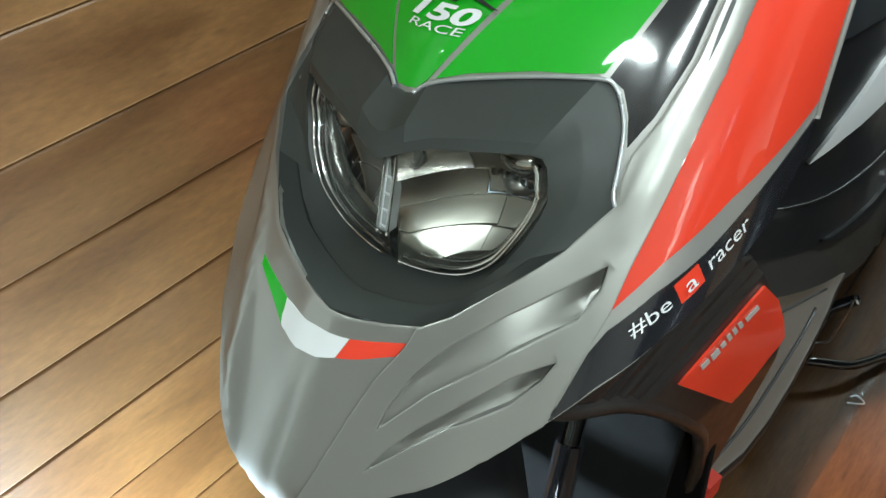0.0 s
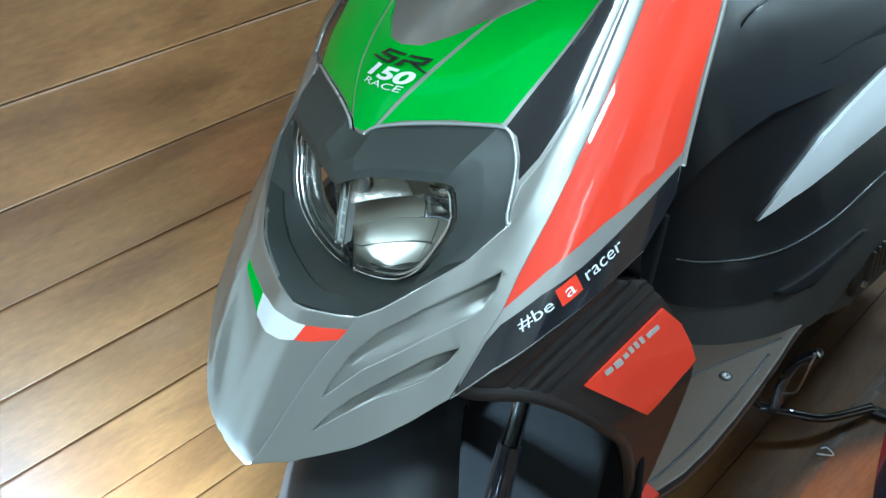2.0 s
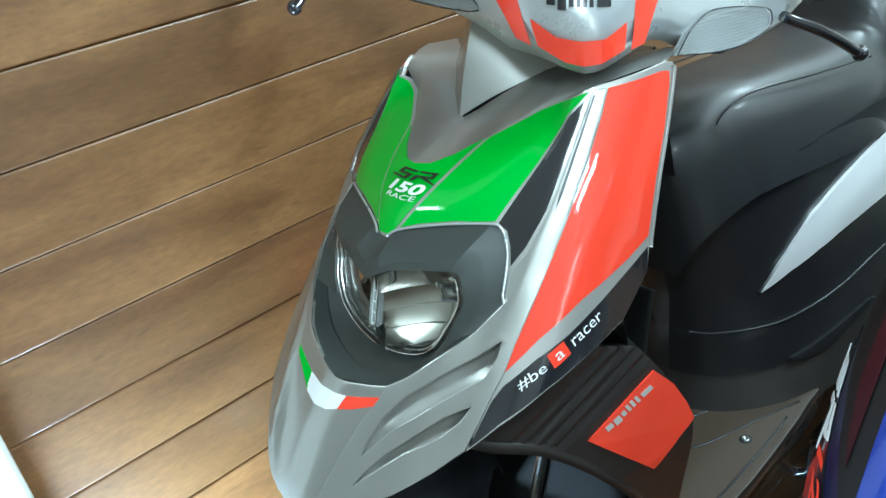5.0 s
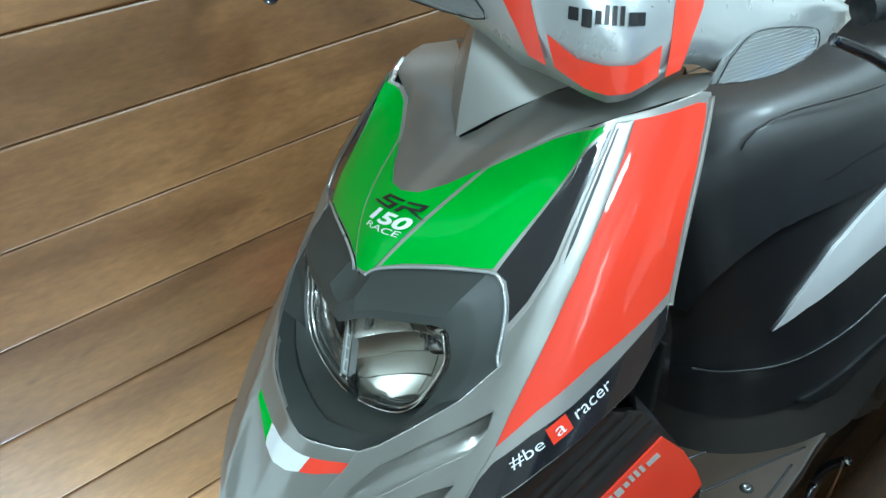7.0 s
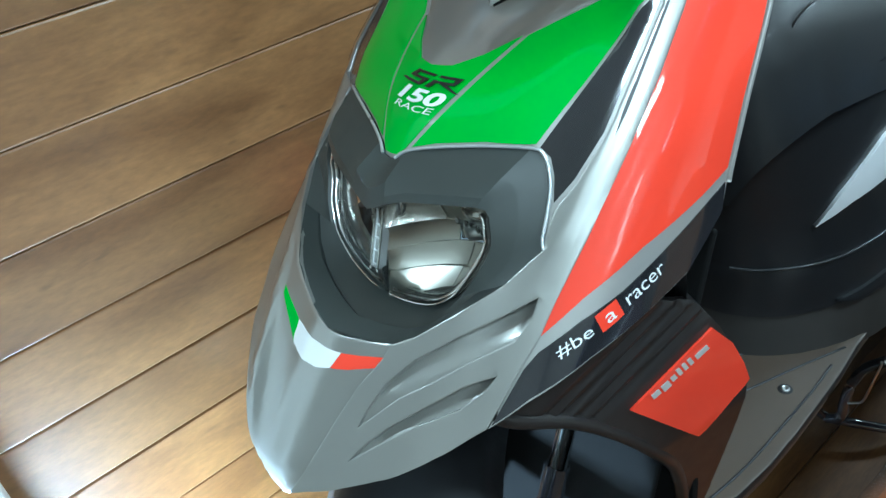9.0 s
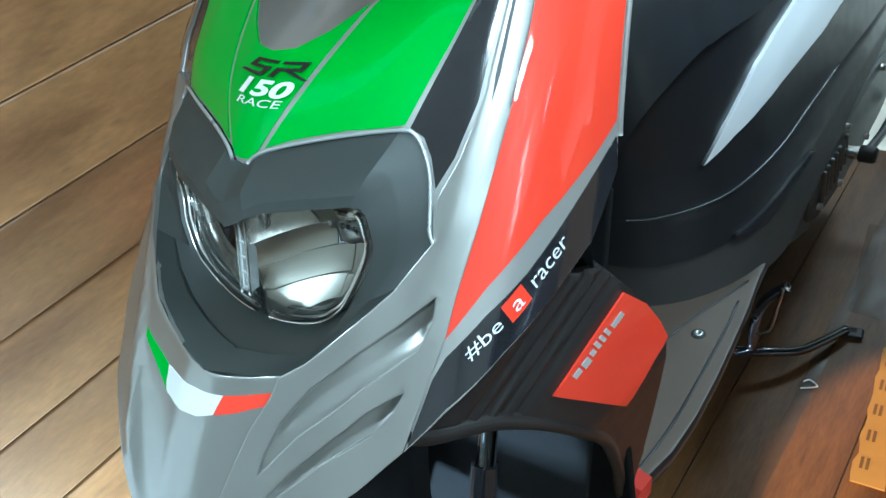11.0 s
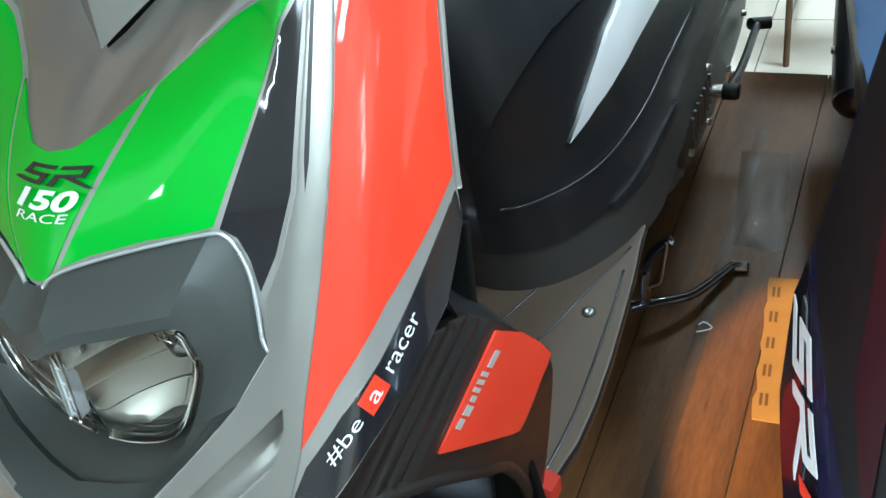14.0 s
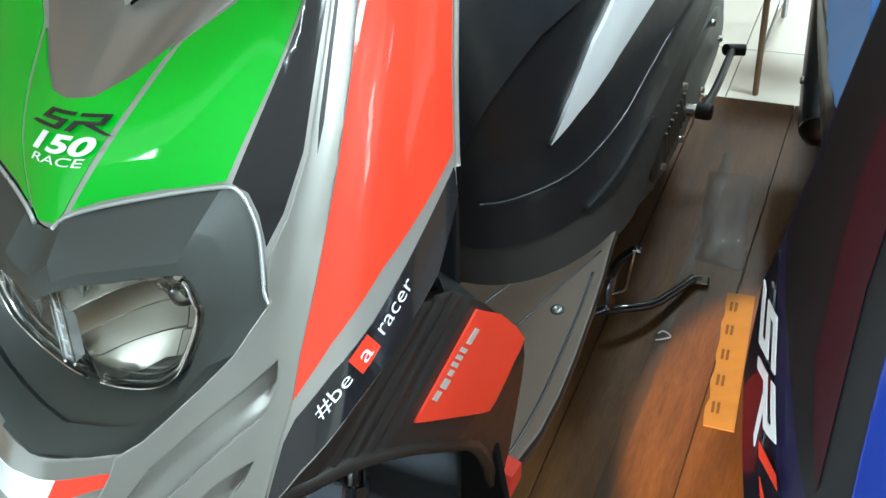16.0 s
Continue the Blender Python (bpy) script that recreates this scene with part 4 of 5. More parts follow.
def lower_front(root, C):
    """Leg shield below the films: ribbed flank, coloured patch, inner wall."""
    edge = [(0.030, 0.652), (0.050, 0.660), (0.100, 0.674), (0.172, 0.690), (0.226, 0.664), (0.258, 0.616), (0.302, 0.530), (0.298, 0.467), (0.290, 0.40), (0.281, 0.34), (0.272, 0.302), (0.256, 0.302), (0.246, 0.36), (0.232, 0.41), (0.216, 0.450), (0.187, 0.492), (0.124, 0.570), (0.060, 0.628)]
    for side in (1, -1):
        fl = panel("flank", [edge], M_LOWER, root, flank, 0.0, 0.012, side, step=0.006, soft=0.002,
                   lift=lambda y, z: 0.0024 * (math.sin((z - 0.42 * y - 0.53) * 330) - 1) * min(1, max(0, (z - 0.42 * y - 0.53) * 60)) * min(1, max(0, (0.612 - z + 0.42 * y) * 60)))
        panel("flank_patch", [[(0.148, 0.581), (0.243, 0.625), (0.270, 0.592), (0.288, 0.556), (0.298, 0.528), (0.235, 0.486)]], C["patch"], fl, flank, 0.0035, 0.003, side, step=0.012)
        badge_bars("mark_bar", [(0.174, 0.578), (0.240, 0.602), (0.233, 0.613), (0.168, 0.590)], MARK, M_GREYINK, fl, flank, 0.0046, side)
        # rolled lower lip of the flank
        tube("flank_lip", [mir(flank(y, z, -0.004), side) for y, z in (((0.012, 0.664),) if side > 0 else ()) + ((0.035, 0.640), (0.09, 0.602), (0.14, 0.552), (0.187, 0.492), (0.214, 0.452), (0.231, 0.410), (0.245, 0.36), (0.255, 0.303))], 0.0075, M_LOWER, root, k=5, n=8)
        # inner face of the leg shield
        verts, faces = [], []
        ys = [(0.268, 0.31), (0.282, 0.39), (0.29, 0.47), (0.294, 0.53), (0.252, 0.62), (0.215, 0.665)]
        up = [shield(far_s(s, side), z, -0.006) for s, z in ((0.318, 0.724), (0.330, 0.76), (0.316, 0.79), (0.296, 0.846), (0.28, 0.897), (0.262, 0.945))]
        rail = [flank(y, z, -0.004) for y, z in ys] + up
        for p in rail:
            for f in (1.0, 0.6, 0.2, 0.0):
                verts.append(mir((p.x * f, p.y + 0.004 + 0.10 * (1 - f) * (1 if p.z > 0.5 else 0.5), p.z), side))
        for r in range(len(rail) - 1):
            for c in range(3):
                q = (r * 4 + c, r * 4 + c + 1, (r + 1) * 4 + c + 1, (r + 1) * 4 + c)
                faces.append(q if side > 0 else tuple(reversed(q)))
        raw("inner_wall", verts, faces, M_BODY, root)
        # rounded edge bead
        if side > 0 or not SKEW[0]:
            tube("shield_edge", [mir(p, side) for p in [shield(far_s(s, side), z, 0.0) for s, z in ((0.322, 0.783), (0.316, 0.797), (0.298, 0.846), (0.282, 0.897), (0.267, 0.940), (0.263, 0.948))]], 0.0026, C["border"], root, k=4, n=8)
        raw("sill_tip", *wedge(side), C["tip"], root, "red plastic sill tip", smooth=False)
    part("splash_plate", turned(box(-0.17, 0.17, -0.004, 0.004, -0.36, 0.20, 0.003), pose(0, 0.235, 0.50, -18)), M_CAVE, root)
    # added black box stands in for the shade in front of the deck
    part("deck_shade_box", box(-0.188, 0.188, 0.248, 0.2605, 0.14, 0.40, 0.004), M_CAVE, root)


def wedge(side):
    a = [(0.187, 0.272, 0.296), (0.191, 0.292, 0.300), (0.192, 0.284, 0.282), (0.186, 0.254, 0.268), (0.183, 0.253, 0.278)]
    v = [Vector((x * side, y, z)) for x, y, z in a] + [Vector(((x - 0.02) * side, y + 0.004, z)) for x, y, z in a]
    n = len(a)
    f = [tuple(range(n)), tuple(reversed(range(n, 2 * n)))] + [(i, n + i, n + (i + 1) % n, (i + 1) % n) for i in range(n)]
    return (v, f) if side < 0 else (v, [tuple(reversed(t)) for t in f])


def deck(root):
    """The foot board with its grooves and screws."""
    half = [(0.0, 0.262), (0.09, 0.262), (0.168, 0.262), (0.183, 0.290), (0.194, 0.34), (0.197, 0.40), (0.195, 0.47), (0.190, 0.54), (0.184, 0.61), (0.177, 0.66), (0.172, 0.72), (0.1, 0.74), (0.0, 0.74)]
    flat = lambda x, y, o=0.0: Vector((x, y, 0.296 + o))
    d = panel("foot_board", [mirrored(half)], M_DECK, root, flat, 0.0, 0.022, step=0.016, soft=0.003)
    for side in (1, -1):
        for line in ([(0.170, 0.285), (0.176, 0.34), (0.1785, 0.40), (0.176, 0.50), (0.1735, 0.56), (0.169, 0.61)], [(0.085, 0.455), (0.106, 0.489), (0.136, 0.575), (0.166, 0.655)], [(0.035, 0.485), (0.049, 0.516), (0.089, 0.61)]):
            tube("groove", [(x * side, y, 0.2955) for x, y in line], 0.0022, M_BODY, d, k=4, n=6)
        disc_profile("screw", [(0.0, 0.0012), (0.0026, 0.0012), (0.0030, 0.0026), (0.0055, 0.0024), (0.0066, 0.0008), (0.0066, -0.002)], M_STEEL, d, pose(0.146 * side, 0.529, 0.2965, 0, -90, 0), "steel screw", n=20)
        disc_profile("washer", [(0.0066, 0.0004), (0.0095, 0.0004), (0.010, -0.001)], M_RUBBER, d, pose(0.146 * side, 0.529, 0.2965, 0, -90, 0), n=20)
        verts, faces = [], []
        line = [(0.183, 0.290), (0.194, 0.34), (0.197, 0.40), (0.195, 0.47), (0.190, 0.54), (0.184, 0.61), (0.176, 0.67), (0.168, 0.73), (0.15, 0.80)]
        for x, y in line:
            for dx, z in ((0.0, 0.294), (0.002, 0.289), (-0.004, 0.262), (-0.028, 0.235), (-0.06, 0.228)):
                verts.append(Vector(((x + dx) * side, y, z)))
        for i in range(len(line) - 1):
            for k in range(4):
                q = (i * 5 + k, i * 5 + k + 1, (i + 1) * 5 + k + 1, (i + 1) * 5 + k)
                faces.append(q if side < 0 else tuple(reversed(q)))
        raw("sill", verts, faces, M_GUARD, root)


def tail(root, C):
    """Body below the seat with its bright streak, and the seat."""
    ys = [0.0, 0.002, 0.006, 0.012, 0.02, 0.032, 0.048, 0.07, 0.1, 0.13, 0.16, 0.19, 0.22, 0.25, 0.28, 0.32, 0.37, 0.42, 0.48, 0.54, 0.61, 0.68, 0.75, 0.82, 0.9, 0.95]
    zs = [0.285, 0.297, 0.33, 0.37, 0.41, 0.428, 0.432, 0.436, 0.46, 0.485, 0.52, 0.56, 0.605, 0.65, 0.68, 0.70]
    def skin(levels, out):
        verts, faces = [], []
        m = len(ys)
        for side in (1, -1):
            k = len(verts)
            for z in levels:
                y0 = float(np.interp(z, BZ, BY))
                for d in ys:
                    zz = z + 0.2 * max(0, d - 0.24) * max(0, (0.46 - z) / 0.17)
                    x = tub_x(y0 + d, zz if z < 0.5 else z)
                    if z < 0.431:
                        x += (0.0015 + out) * min(1, d / 0.05)
                    verts.append(Vector((x * side, y0 + d - (0.0015 + out if z < 0.431 else 0), zz)))
            for r in range(len(levels) - 1):
                for c in range(m - 1):
                    q = (k + r * m + c, k + r * m + c + 1, k + (r + 1) * m + c + 1, k + (r + 1) * m + c)
                    faces.append(q if side > 0 else tuple(reversed(q)))
        return verts, faces
    raw("deck_riser", *skin([0.285, 0.297, 0.33, 0.366], -0.004), M_RISER, root, "dark grey riser of the foot board")
    b = raw("under_seat_body", *skin([0.357, 0.362] + [z for z in zs if z > 0.365], 0.0), M_BODY, root, "satin black body panel")
    if not C["chevron"]:
        for side in (1, -1):
            panel("tail_panel", [[(0.667, 0.585), (0.70, 0.64), (0.76, 0.71), (0.90, 0.75), (1.15, 0.75), (1.20, 0.66), (1.0, 0.61), (0.85, 0.595)]], M_SKY, b, tub, 0.058, 0.03, side, step=0.016, soft=0.002, lift=lambda y, z: -0.75 * max(0.0, z - 0.585), label="light blue painted tail panel")
    for side in (1, -1):
        panel("streak", [[(0.640, 0.488), (0.670, 0.530), (0.700, 0.560), (0.735, 0.588), (0.800, 0.607), (0.86, 0.621), (0.945, 0.640), (1.10, 0.668), (1.16, 0.62), (1.08, 0.553), (0.955, 0.530), (0.83, 0.5235), (0.75, 0.519), (0.69, 0.508), (0.66, 0.496)]], C["streak"], b, tub, 0.006, 0.008, side, step=0.012, soft=0.001)
        panel("crease_shade", [[(0.662, 0.364), (0.746, 0.372), (0.879, 0.372), (0.90, 0.366), (0.80, 0.356), (0.70, 0.352)]], M_BODY, b, tub, 0.011, 0.012, side, step=0.014, soft=0.004)
    for side in (1, -1):
        tube("body_bead", [mir(tub(y, z, 0.004), side) for y, z in ((0.562, 0.434), (0.582, 0.433), (0.63, 0.431), (0.69, 0.430), (0.79, 0.431), (0.90, 0.437), (1.03, 0.446))], 0.0022, M_BODY, b, k=5, n=8)
    verts, faces = [], []
    prof = [(0.480, 0.720, 0.06), (0.490, 0.770, 0.088), (0.540, 0.804, 0.112), (0.62, 0.815, 0.126), (0.75, 0.806, 0.142), (0.92, 0.79, 0.152), (1.02, 0.80, 0.135), (1.06, 0.845, 0.125), (1.25, 0.86, 0.11), (1.45, 0.85, 0.08)]
    prof = [tuple(p) for p in smooth_line(prof, 4)]
    for y, z, w in prof:
        for j in range(13):
            a = -1 + j / 6
            x = w * math.copysign(abs(a) ** 0.9, a)
            drop = 0.135 * abs(a) ** 5 + 0.012 * a * a
            verts.append(Vector((x, y + 0.02 * a * a * (1 if y < 0.6 else 0), z - drop)))
    for i in range(len(prof) - 1):
        for j in range(12):
            faces.append((i * 13 + j, i * 13 + j + 1, (i + 1) * 13 + j + 1, (i + 1) * 13 + j))
    faces.append(tuple(reversed(range(13))))
    seat = raw("seat", verts, faces, M_SEAT, root, "black vinyl seat with stitched seam")
    for side in (1, -1):
        line = [(0.080, 0.563, 0.762), (0.0855, 0.575, 0.786), (0.092, 0.60, 0.800), (0.1, 0.65, 0.803), (0.118, 0.775, 0.788), (0.131, 0.92, 0.772)]
        tube("seat_seam", [(x * side, y, z + 0.002) for x, y, z in line], 0.0016, M_BLACKINK, seat, k=5, n=6)
    part("tail_light", box(-0.06, 0.06, 1.50, 1.53, 0.70, 0.74, 0.008), M_REDDARK, root, "dark red tail light")
    verts = [Vector((s * w, y, z)) for y, z, w in ((1.3, 0.80, 0.1), (1.52, 0.82, 0.05), (1.52, 0.66, 0.06), (1.3, 0.60, 0.1)) for s in (1, -1)]
    raw("tail_piece", verts, [(0, 2, 3, 1), (2, 4, 5, 3), (4, 6, 7, 5), (0, 6, 4, 2), (1, 3, 5, 7)], M_BODY, root, smooth=False)


def wheel(root, name, m, width, label):
    """A tyre with shoulder and tread grooves on a spoked rim."""
    r, w = 0.262, width
    prof = [(r - 0.075, -w * 0.38), (r - 0.06, -w * 0.48), (r - 0.035, -w * 0.5), (r - 0.012, -w * 0.36), (r - 0.003, -w * 0.2), (r, 0), (r - 0.003, w * 0.2), (r - 0.012, w * 0.36), (r - 0.035, w * 0.5), (r - 0.06, w * 0.48), (r - 0.075, w * 0.38)]
    wh = new(name)
    wh.parent = root
    disc_profile("tyre", prof, M_RUBBER, wh, m, label, 56)
    disc_profile("rim", [(r - 0.073, -w * 0.38), (r - 0.082, -w * 0.34), (r - 0.09, -w * 0.1), (r - 0.09, w * 0.1), (r - 0.082, w * 0.34), (r - 0.073, w * 0.38)], M_GLOSS, wh, m, "gloss black rim", 56)
    disc_profile("hub", [(0.0, -0.035), (0.03, -0.035), (0.034, 0.0), (0.03, 0.035), (0.0, 0.035)], M_ALLOY, wh, m, n=24)
    for j in range(5):
        a = 2 * math.pi * j / 5
        bm = box(-0.012, 0.012, -0.016, 0.016, 0.03, r - 0.085, 0.005)
        part("spoke", turned(bm, m @ Matrix.Rotation(a, 4, "X")), M_GLOSS, wh)
    bm = bmesh.new()
    for j in range(36):
        for s in (-1, 1):
            g = box(0.004, w * 0.34, -0.0022, 0.0022, r - 0.012, r - 0.0005)
            tmp = bpy.data.meshes.new("t")
            turned(g, m @ Matrix.Rotation(2 * math.pi * (j + 0.25 * s) / 36, 4, "X") @ Matrix.Diagonal((s, 1, 1, 1)) @ Matrix.Rotation(0.5, 4, "Z"))
            g.to_mesh(tmp)
            g.free()
            bm.from_mesh(tmp)
            bpy.data.meshes.remove(tmp)
    part("tread", bm, M_BLACKINK, wh)
    return wh


def running_gear(root):
    """Front fork, mudguard and wheel turned with the bar; engine, stands and rear wheel."""
    top, foot = Vector((0.02, 0.19, 0.62)), Vector((0.048, -0.015, 0.262))
    left = S_LEFT
    m = Matrix.Translation(foot) @ Matrix.Rotation(STEER, 4, "Z")
    wheel(root, "front_wheel", m, 0.11, "black front tyre")
    for s in (1, -1):
        o = left * 0.078 * s
        leg = tube("fork_tube", [top + o, top.lerp(foot, 0.5) + o], 0.010, M_CHROME, root, "chrome fork tube", k=1, n=16)
        tube("fork_slider", [top.lerp(foot, 0.5) + o, foot + o + S_FWD * 0.01], 0.0145, M_GLOSS, root, "black fork slider", k=1, n=16)
    # mudguard
    verts, faces = [], []
    for i in range(15):
        a = radians(-75 + 11.5 * i)
        for j in range(9):
            t = -1 + j / 4
            r = 0.292 - 0.05 * t ** 4 - 0.008 * t * t
            p = m @ Vector((0.085 * t, -math.sin(a) * r, math.cos(a) * r))
            verts.append(p)
    for i in range(14):
        for j in range(8):
            faces.append((i * 9 + j, i * 9 + j + 1, (i + 1) * 9 + j + 1, (i + 1) * 9 + j))
    g = raw("front_mudguard", verts, faces, M_GUARD, root, "matte charcoal mudguard")
    md = g.modifiers.new("thickness", "SOLIDIFY")
    md.thickness = 0.003
    part("reflector_clip", turned(box(-0.006, 0.006, -0.011, 0.011, -0.004, 0.004, 0.002), Matrix.Translation(bar_clip(m)) @ pose(0, 0, 0, 40, 0, 40)), M_CHROME, g, "bright clip")
    part("steering_block", box(-0.06, 0.06, 0.15, 0.23, 0.56, 0.68, 0.015), M_CAVE, root)
    # rear
    rm = Matrix.Translation((0.0, 1.36, 0.262))
    wheel(root, "rear_wheel", rm, 0.12, "black rear tyre")
    case = [(0.83, 0.235), (0.90, 0.20), (1.10, 0.185), (1.32, 0.19), (1.42, 0.22), (1.44, 0.28), (1.38, 0.335), (1.20, 0.355), (0.98, 0.345), (0.85, 0.30)]
    side_plane = lambda y, z, o=0.0: Vector((0.17 + o, y, z))
    e = panel("engine_case", [[tuple(p) for p in smooth_line(case, 4, True)]], M_ALLOY, root, side_plane, 0.0, 0.11, step=0.03, soft=0.01, label="dull cast alloy engine case")
    panel("case_cover", [[tuple(np.array((1.13, 0.272)) + (np.array(p) - (1.13, 0.272)) * 0.8) for p in smooth_line(case, 4, True)]], M_ALLOY, e, side_plane, 0.012, 0.012, step=0.03, soft=0.006)
    for y, z in ((0.92, 0.25), (1.04, 0.22), (1.2, 0.22), (1.34, 0.25), (1.26, 0.33), (1.05, 0.325)):
        disc_profile("case_bolt", [(0.0, 0.008), (0.006, 0.008), (0.0065, 0.0)], M_STEEL, e, pose(0.181, y, z), n=10)
    for j in range(7):
        part("case_fin", box(0.178, 0.188, 0.93 + 0.02 * j, 0.936 + 0.02 * j, 0.25, 0.31, 0.002), M_ALLOY, e)
    disc_profile("kick_shaft", [(0.0, 0.05), (0.011, 0.05), (0.012, 0.046), (0.012, 0.0)], M_CHROME, e, pose(0.175, 1.054, 0.276), "chrome kick starter shaft", n=18)
    k = tube("kick_starter", [(0.215, 1.054, 0.276), (0.218, 1.14, 0.262), (0.215, 1.25, 0.247), (0.212, 1.325, 0.236)], 0.0075, M_BODY, root, "black kick starter arm", k=5, n=12)
    tube("kick_pedal", [(0.200, 1.322, 0.238), (0.206, 1.327, 0.236), (0.226, 1.333, 0.234), (0.234, 1.336, 0.233)], 0.0115, M_RUBBER, k, "black rubber pedal", k=2, n=14)
    disc_profile("kick_boss", [(0.0, 0.055), (0.012, 0.055), (0.0145, 0.05), (0.0145, 0.03), (0.009, 0.025)], M_RUBBER, k, pose(0.178, 1.054, 0.276), n=18)
    mf = tube("muffler", [(-0.104, 1.140, 0.222), (-0.103, 1.17, 0.235), (-0.10, 1.25, 0.268), (-0.092, 1.38, 0.32), (-0.084, 1.50, 0.368)], 0.046, M_BODY, root, "black muffler", k=5, n=20, taper=0.056)
    disc_profile("end_cap", [(0.0, -0.022), (0.022, -0.019), (0.038, -0.010), (0.046, 0.002)], M_BODY, mf, Matrix.Translation((-0.104, 1.140, 0.222)) @ Euler((0, 0, radians(90))).to_matrix().to_4x4() @ pose(0, 0, 0, 0, -23, 0), n=20)
    disc_profile("cap_bolt", [(0.0, -0.006), (0.006, -0.006), (0.007, 0.0)], M_CHROME, mf, pose(-0.150, 1.22, 0.27), "bright bolt", n=12)
    tube("exhaust_pipe", [(-0.06, 0.86, 0.20), (-0.08, 1.0, 0.17), (-0.10, 1.15, 0.222)], 0.014, M_BODY, root, k=5, n=12)
    disc_profile("muffler_tip", [(0.0, 0.005), (0.018, 0.005), (0.022, 0.0), (0.022, -0.02)], M_CHROME, mf, pose(-0.084, 1.508, 0.372, 0, 0, 82), n=18)
    tube("belly_frame", [(0.12, 0.30, 0.24), (0.13, 0.5, 0.20), (0.12, 0.72, 0.16), (0.1, 0.9, 0.2)], 0.016, M_BODY, root, k=5, n=12)
    tube("belly_frame", [(-0.12, 0.30, 0.24), (-0.13, 0.5, 0.20), (-0.12, 0.72, 0.16), (-0.1, 0.9, 0.2)], 0.016, M_BODY, root, k=5, n=12)
    part("belly_pan", box(-0.13, 0.13, 0.3, 0.92, 0.19, 0.262, 0.02), M_BODY, root)
    st = tube("side_stand", [(0.100, 0.715, 0.105), (0.124, 0.740, 0.060), (0.165, 0.768, 0.048), (0.204, 0.802, 0.036), (0.229, 0.848, 0.027), (0.253, 0.902, 0.017)], 0.0082, M_GLOSS, root, "black steel side stand, folded out", k=6, n=12)
    part("stand_foot", turned(box(-0.018, 0.018, -0.010, 0.010, -0.006, 0.006, 0.004), pose(0.262, 0.910, 0.0065, 0, 0, 8)), M_GLOSS, st)
    part("stand_bracket", turned(box(-0.012, 0.012, -0.05, 0.05, -0.045, 0.045, 0.008), pose(0.118, 0.745, 0.185, 20, 0, 0)), M_BODY, root)
    tube("stand_spring", [(0.184, 0.756, 0.206), (0.187, 0.750, 0.206), (0.182, 0.745, 0.17), (0.175, 0.747, 0.13), (0.170, 0.747, 0.117), (0.163, 0.746, 0.112), (0.152, 0.745, 0.105)], 0.0019, M_STEEL, root, "thin steel spring hook", k=6, n=8)
    tube("stand_tang", [(0.124, 0.738, 0.058), (0.146, 0.743, 0.072), (0.145, 0.748, 0.097), (0.147, 0.760, 0.135), (0.162, 0.760, 0.175), (0.190, 0.762, 0.208)], 0.0088, M_GLOSS, st, k=5, n=10)


def bar_clip(m):
    return m @ Vector((0.055, -0.175, 0.222))


def scooter(label, at, C, group, front=None):
    root = thing("scooter", label, "scooter", (0, 0, 0), group)
    front_cowl(root, C)
    headlamp(root)
    neck(root, C)
    if front is not None:
        for ob in root.children:
            ob.matrix_basis = at.inverted() @ front
    ahead = set(root.children)
    handlebar(root, C)
    lower_front(root, C)
    deck(root)
    tail(root, C)
    running_gear(root)
    if front is not None:
        for ob in root.children:
            if ob not in ahead:
                ob.matrix_basis = Matrix.Diagonal((0.86, 1, 1, 1))
    root.matrix_basis = at
    return root


RACE = dict(shell=M_GREY, border=M_EDGE, pocket=M_GREY, front=M_GREEN, strip=M_GREY, trim=M_SILVER, side=M_RED, stripe=None, band=M_GLOSS, patch=M_RED, tip=M_TIPRED, streak=M_STREAK, cover=M_SILVER, column=M_GREY, chevron=True)
BLUES = dict(shell=M_BLUE, border=M_NAVYEDGE, pocket=M_BLUE, front=M_BLUE, strip=M_BLUE, trim=M_BLUE, side=M_FILMBLACK, stripe=M_REDDARK, band=M_NAVY, patch=M_REDDARK, tip=M_REDDARK, streak=M_BODY, cover=M_BLUE, column=M_BLUE, chevron=False)

race = scooter("grey scooter with green, red and black films on side stand", Matrix.Identity(4), RACE, "scooters on the platform")
# the race scooter's own graphics
letters("number", "150", [(-0.015, 0.8590), (0.037, 0.8570), (0.037, 0.8655), (-0.015, 0.8675)], M_WHITE, race, shield, 0.0046, shear=0.25, heavy=0.035, label="white digits 150")
letters("word", "RACE", [(-0.014, 0.8538), (0.031, 0.8522), (0.031, 0.8563), (-0.014, 0.8577)], M_WHITE, race, shield, 0.0046, shear=0.2, label="white word RACE")
marks("mark_stroke", [(-0.0165, 0.8692), (0.041, 0.8668), (0.043, 0.8745), (-0.010, 0.8765)], SR_STROKES, M_BLACKINK, race, shield, 0.0046)
BAND = [np.array(p) for p in ((0.207, 0.6975), (0.280, 0.7375), (0.2665, 0.7495), (0.197, 0.7085))]


def band(u0, u1, v0=0.0, v1=1.0):
    at = lambda u, v: tuple((BAND[0] * (1 - u) + BAND[1] * u) * (1 - v) + (BAND[3] * (1 - u) + BAND[2] * u) * v)
    return [at(u0, v0), at(u1, v0), at(u1, v1), at(u0, v1)]


letters("word", "#be", band(0.0, 0.31, 0.12, 0.95), M_WHITE, race, shield, 0.0024, label="white letters #be")
panel("red_square", [band(0.37, 0.57, -0.12, 1.12)], M_RED, race, shield, 0.0022, 0.001, label="orange red square")
letters("word", "a", band(0.43, 0.515, 0.2, 0.8), M_WHITE, race, shield, 0.0034, label="white letter a")
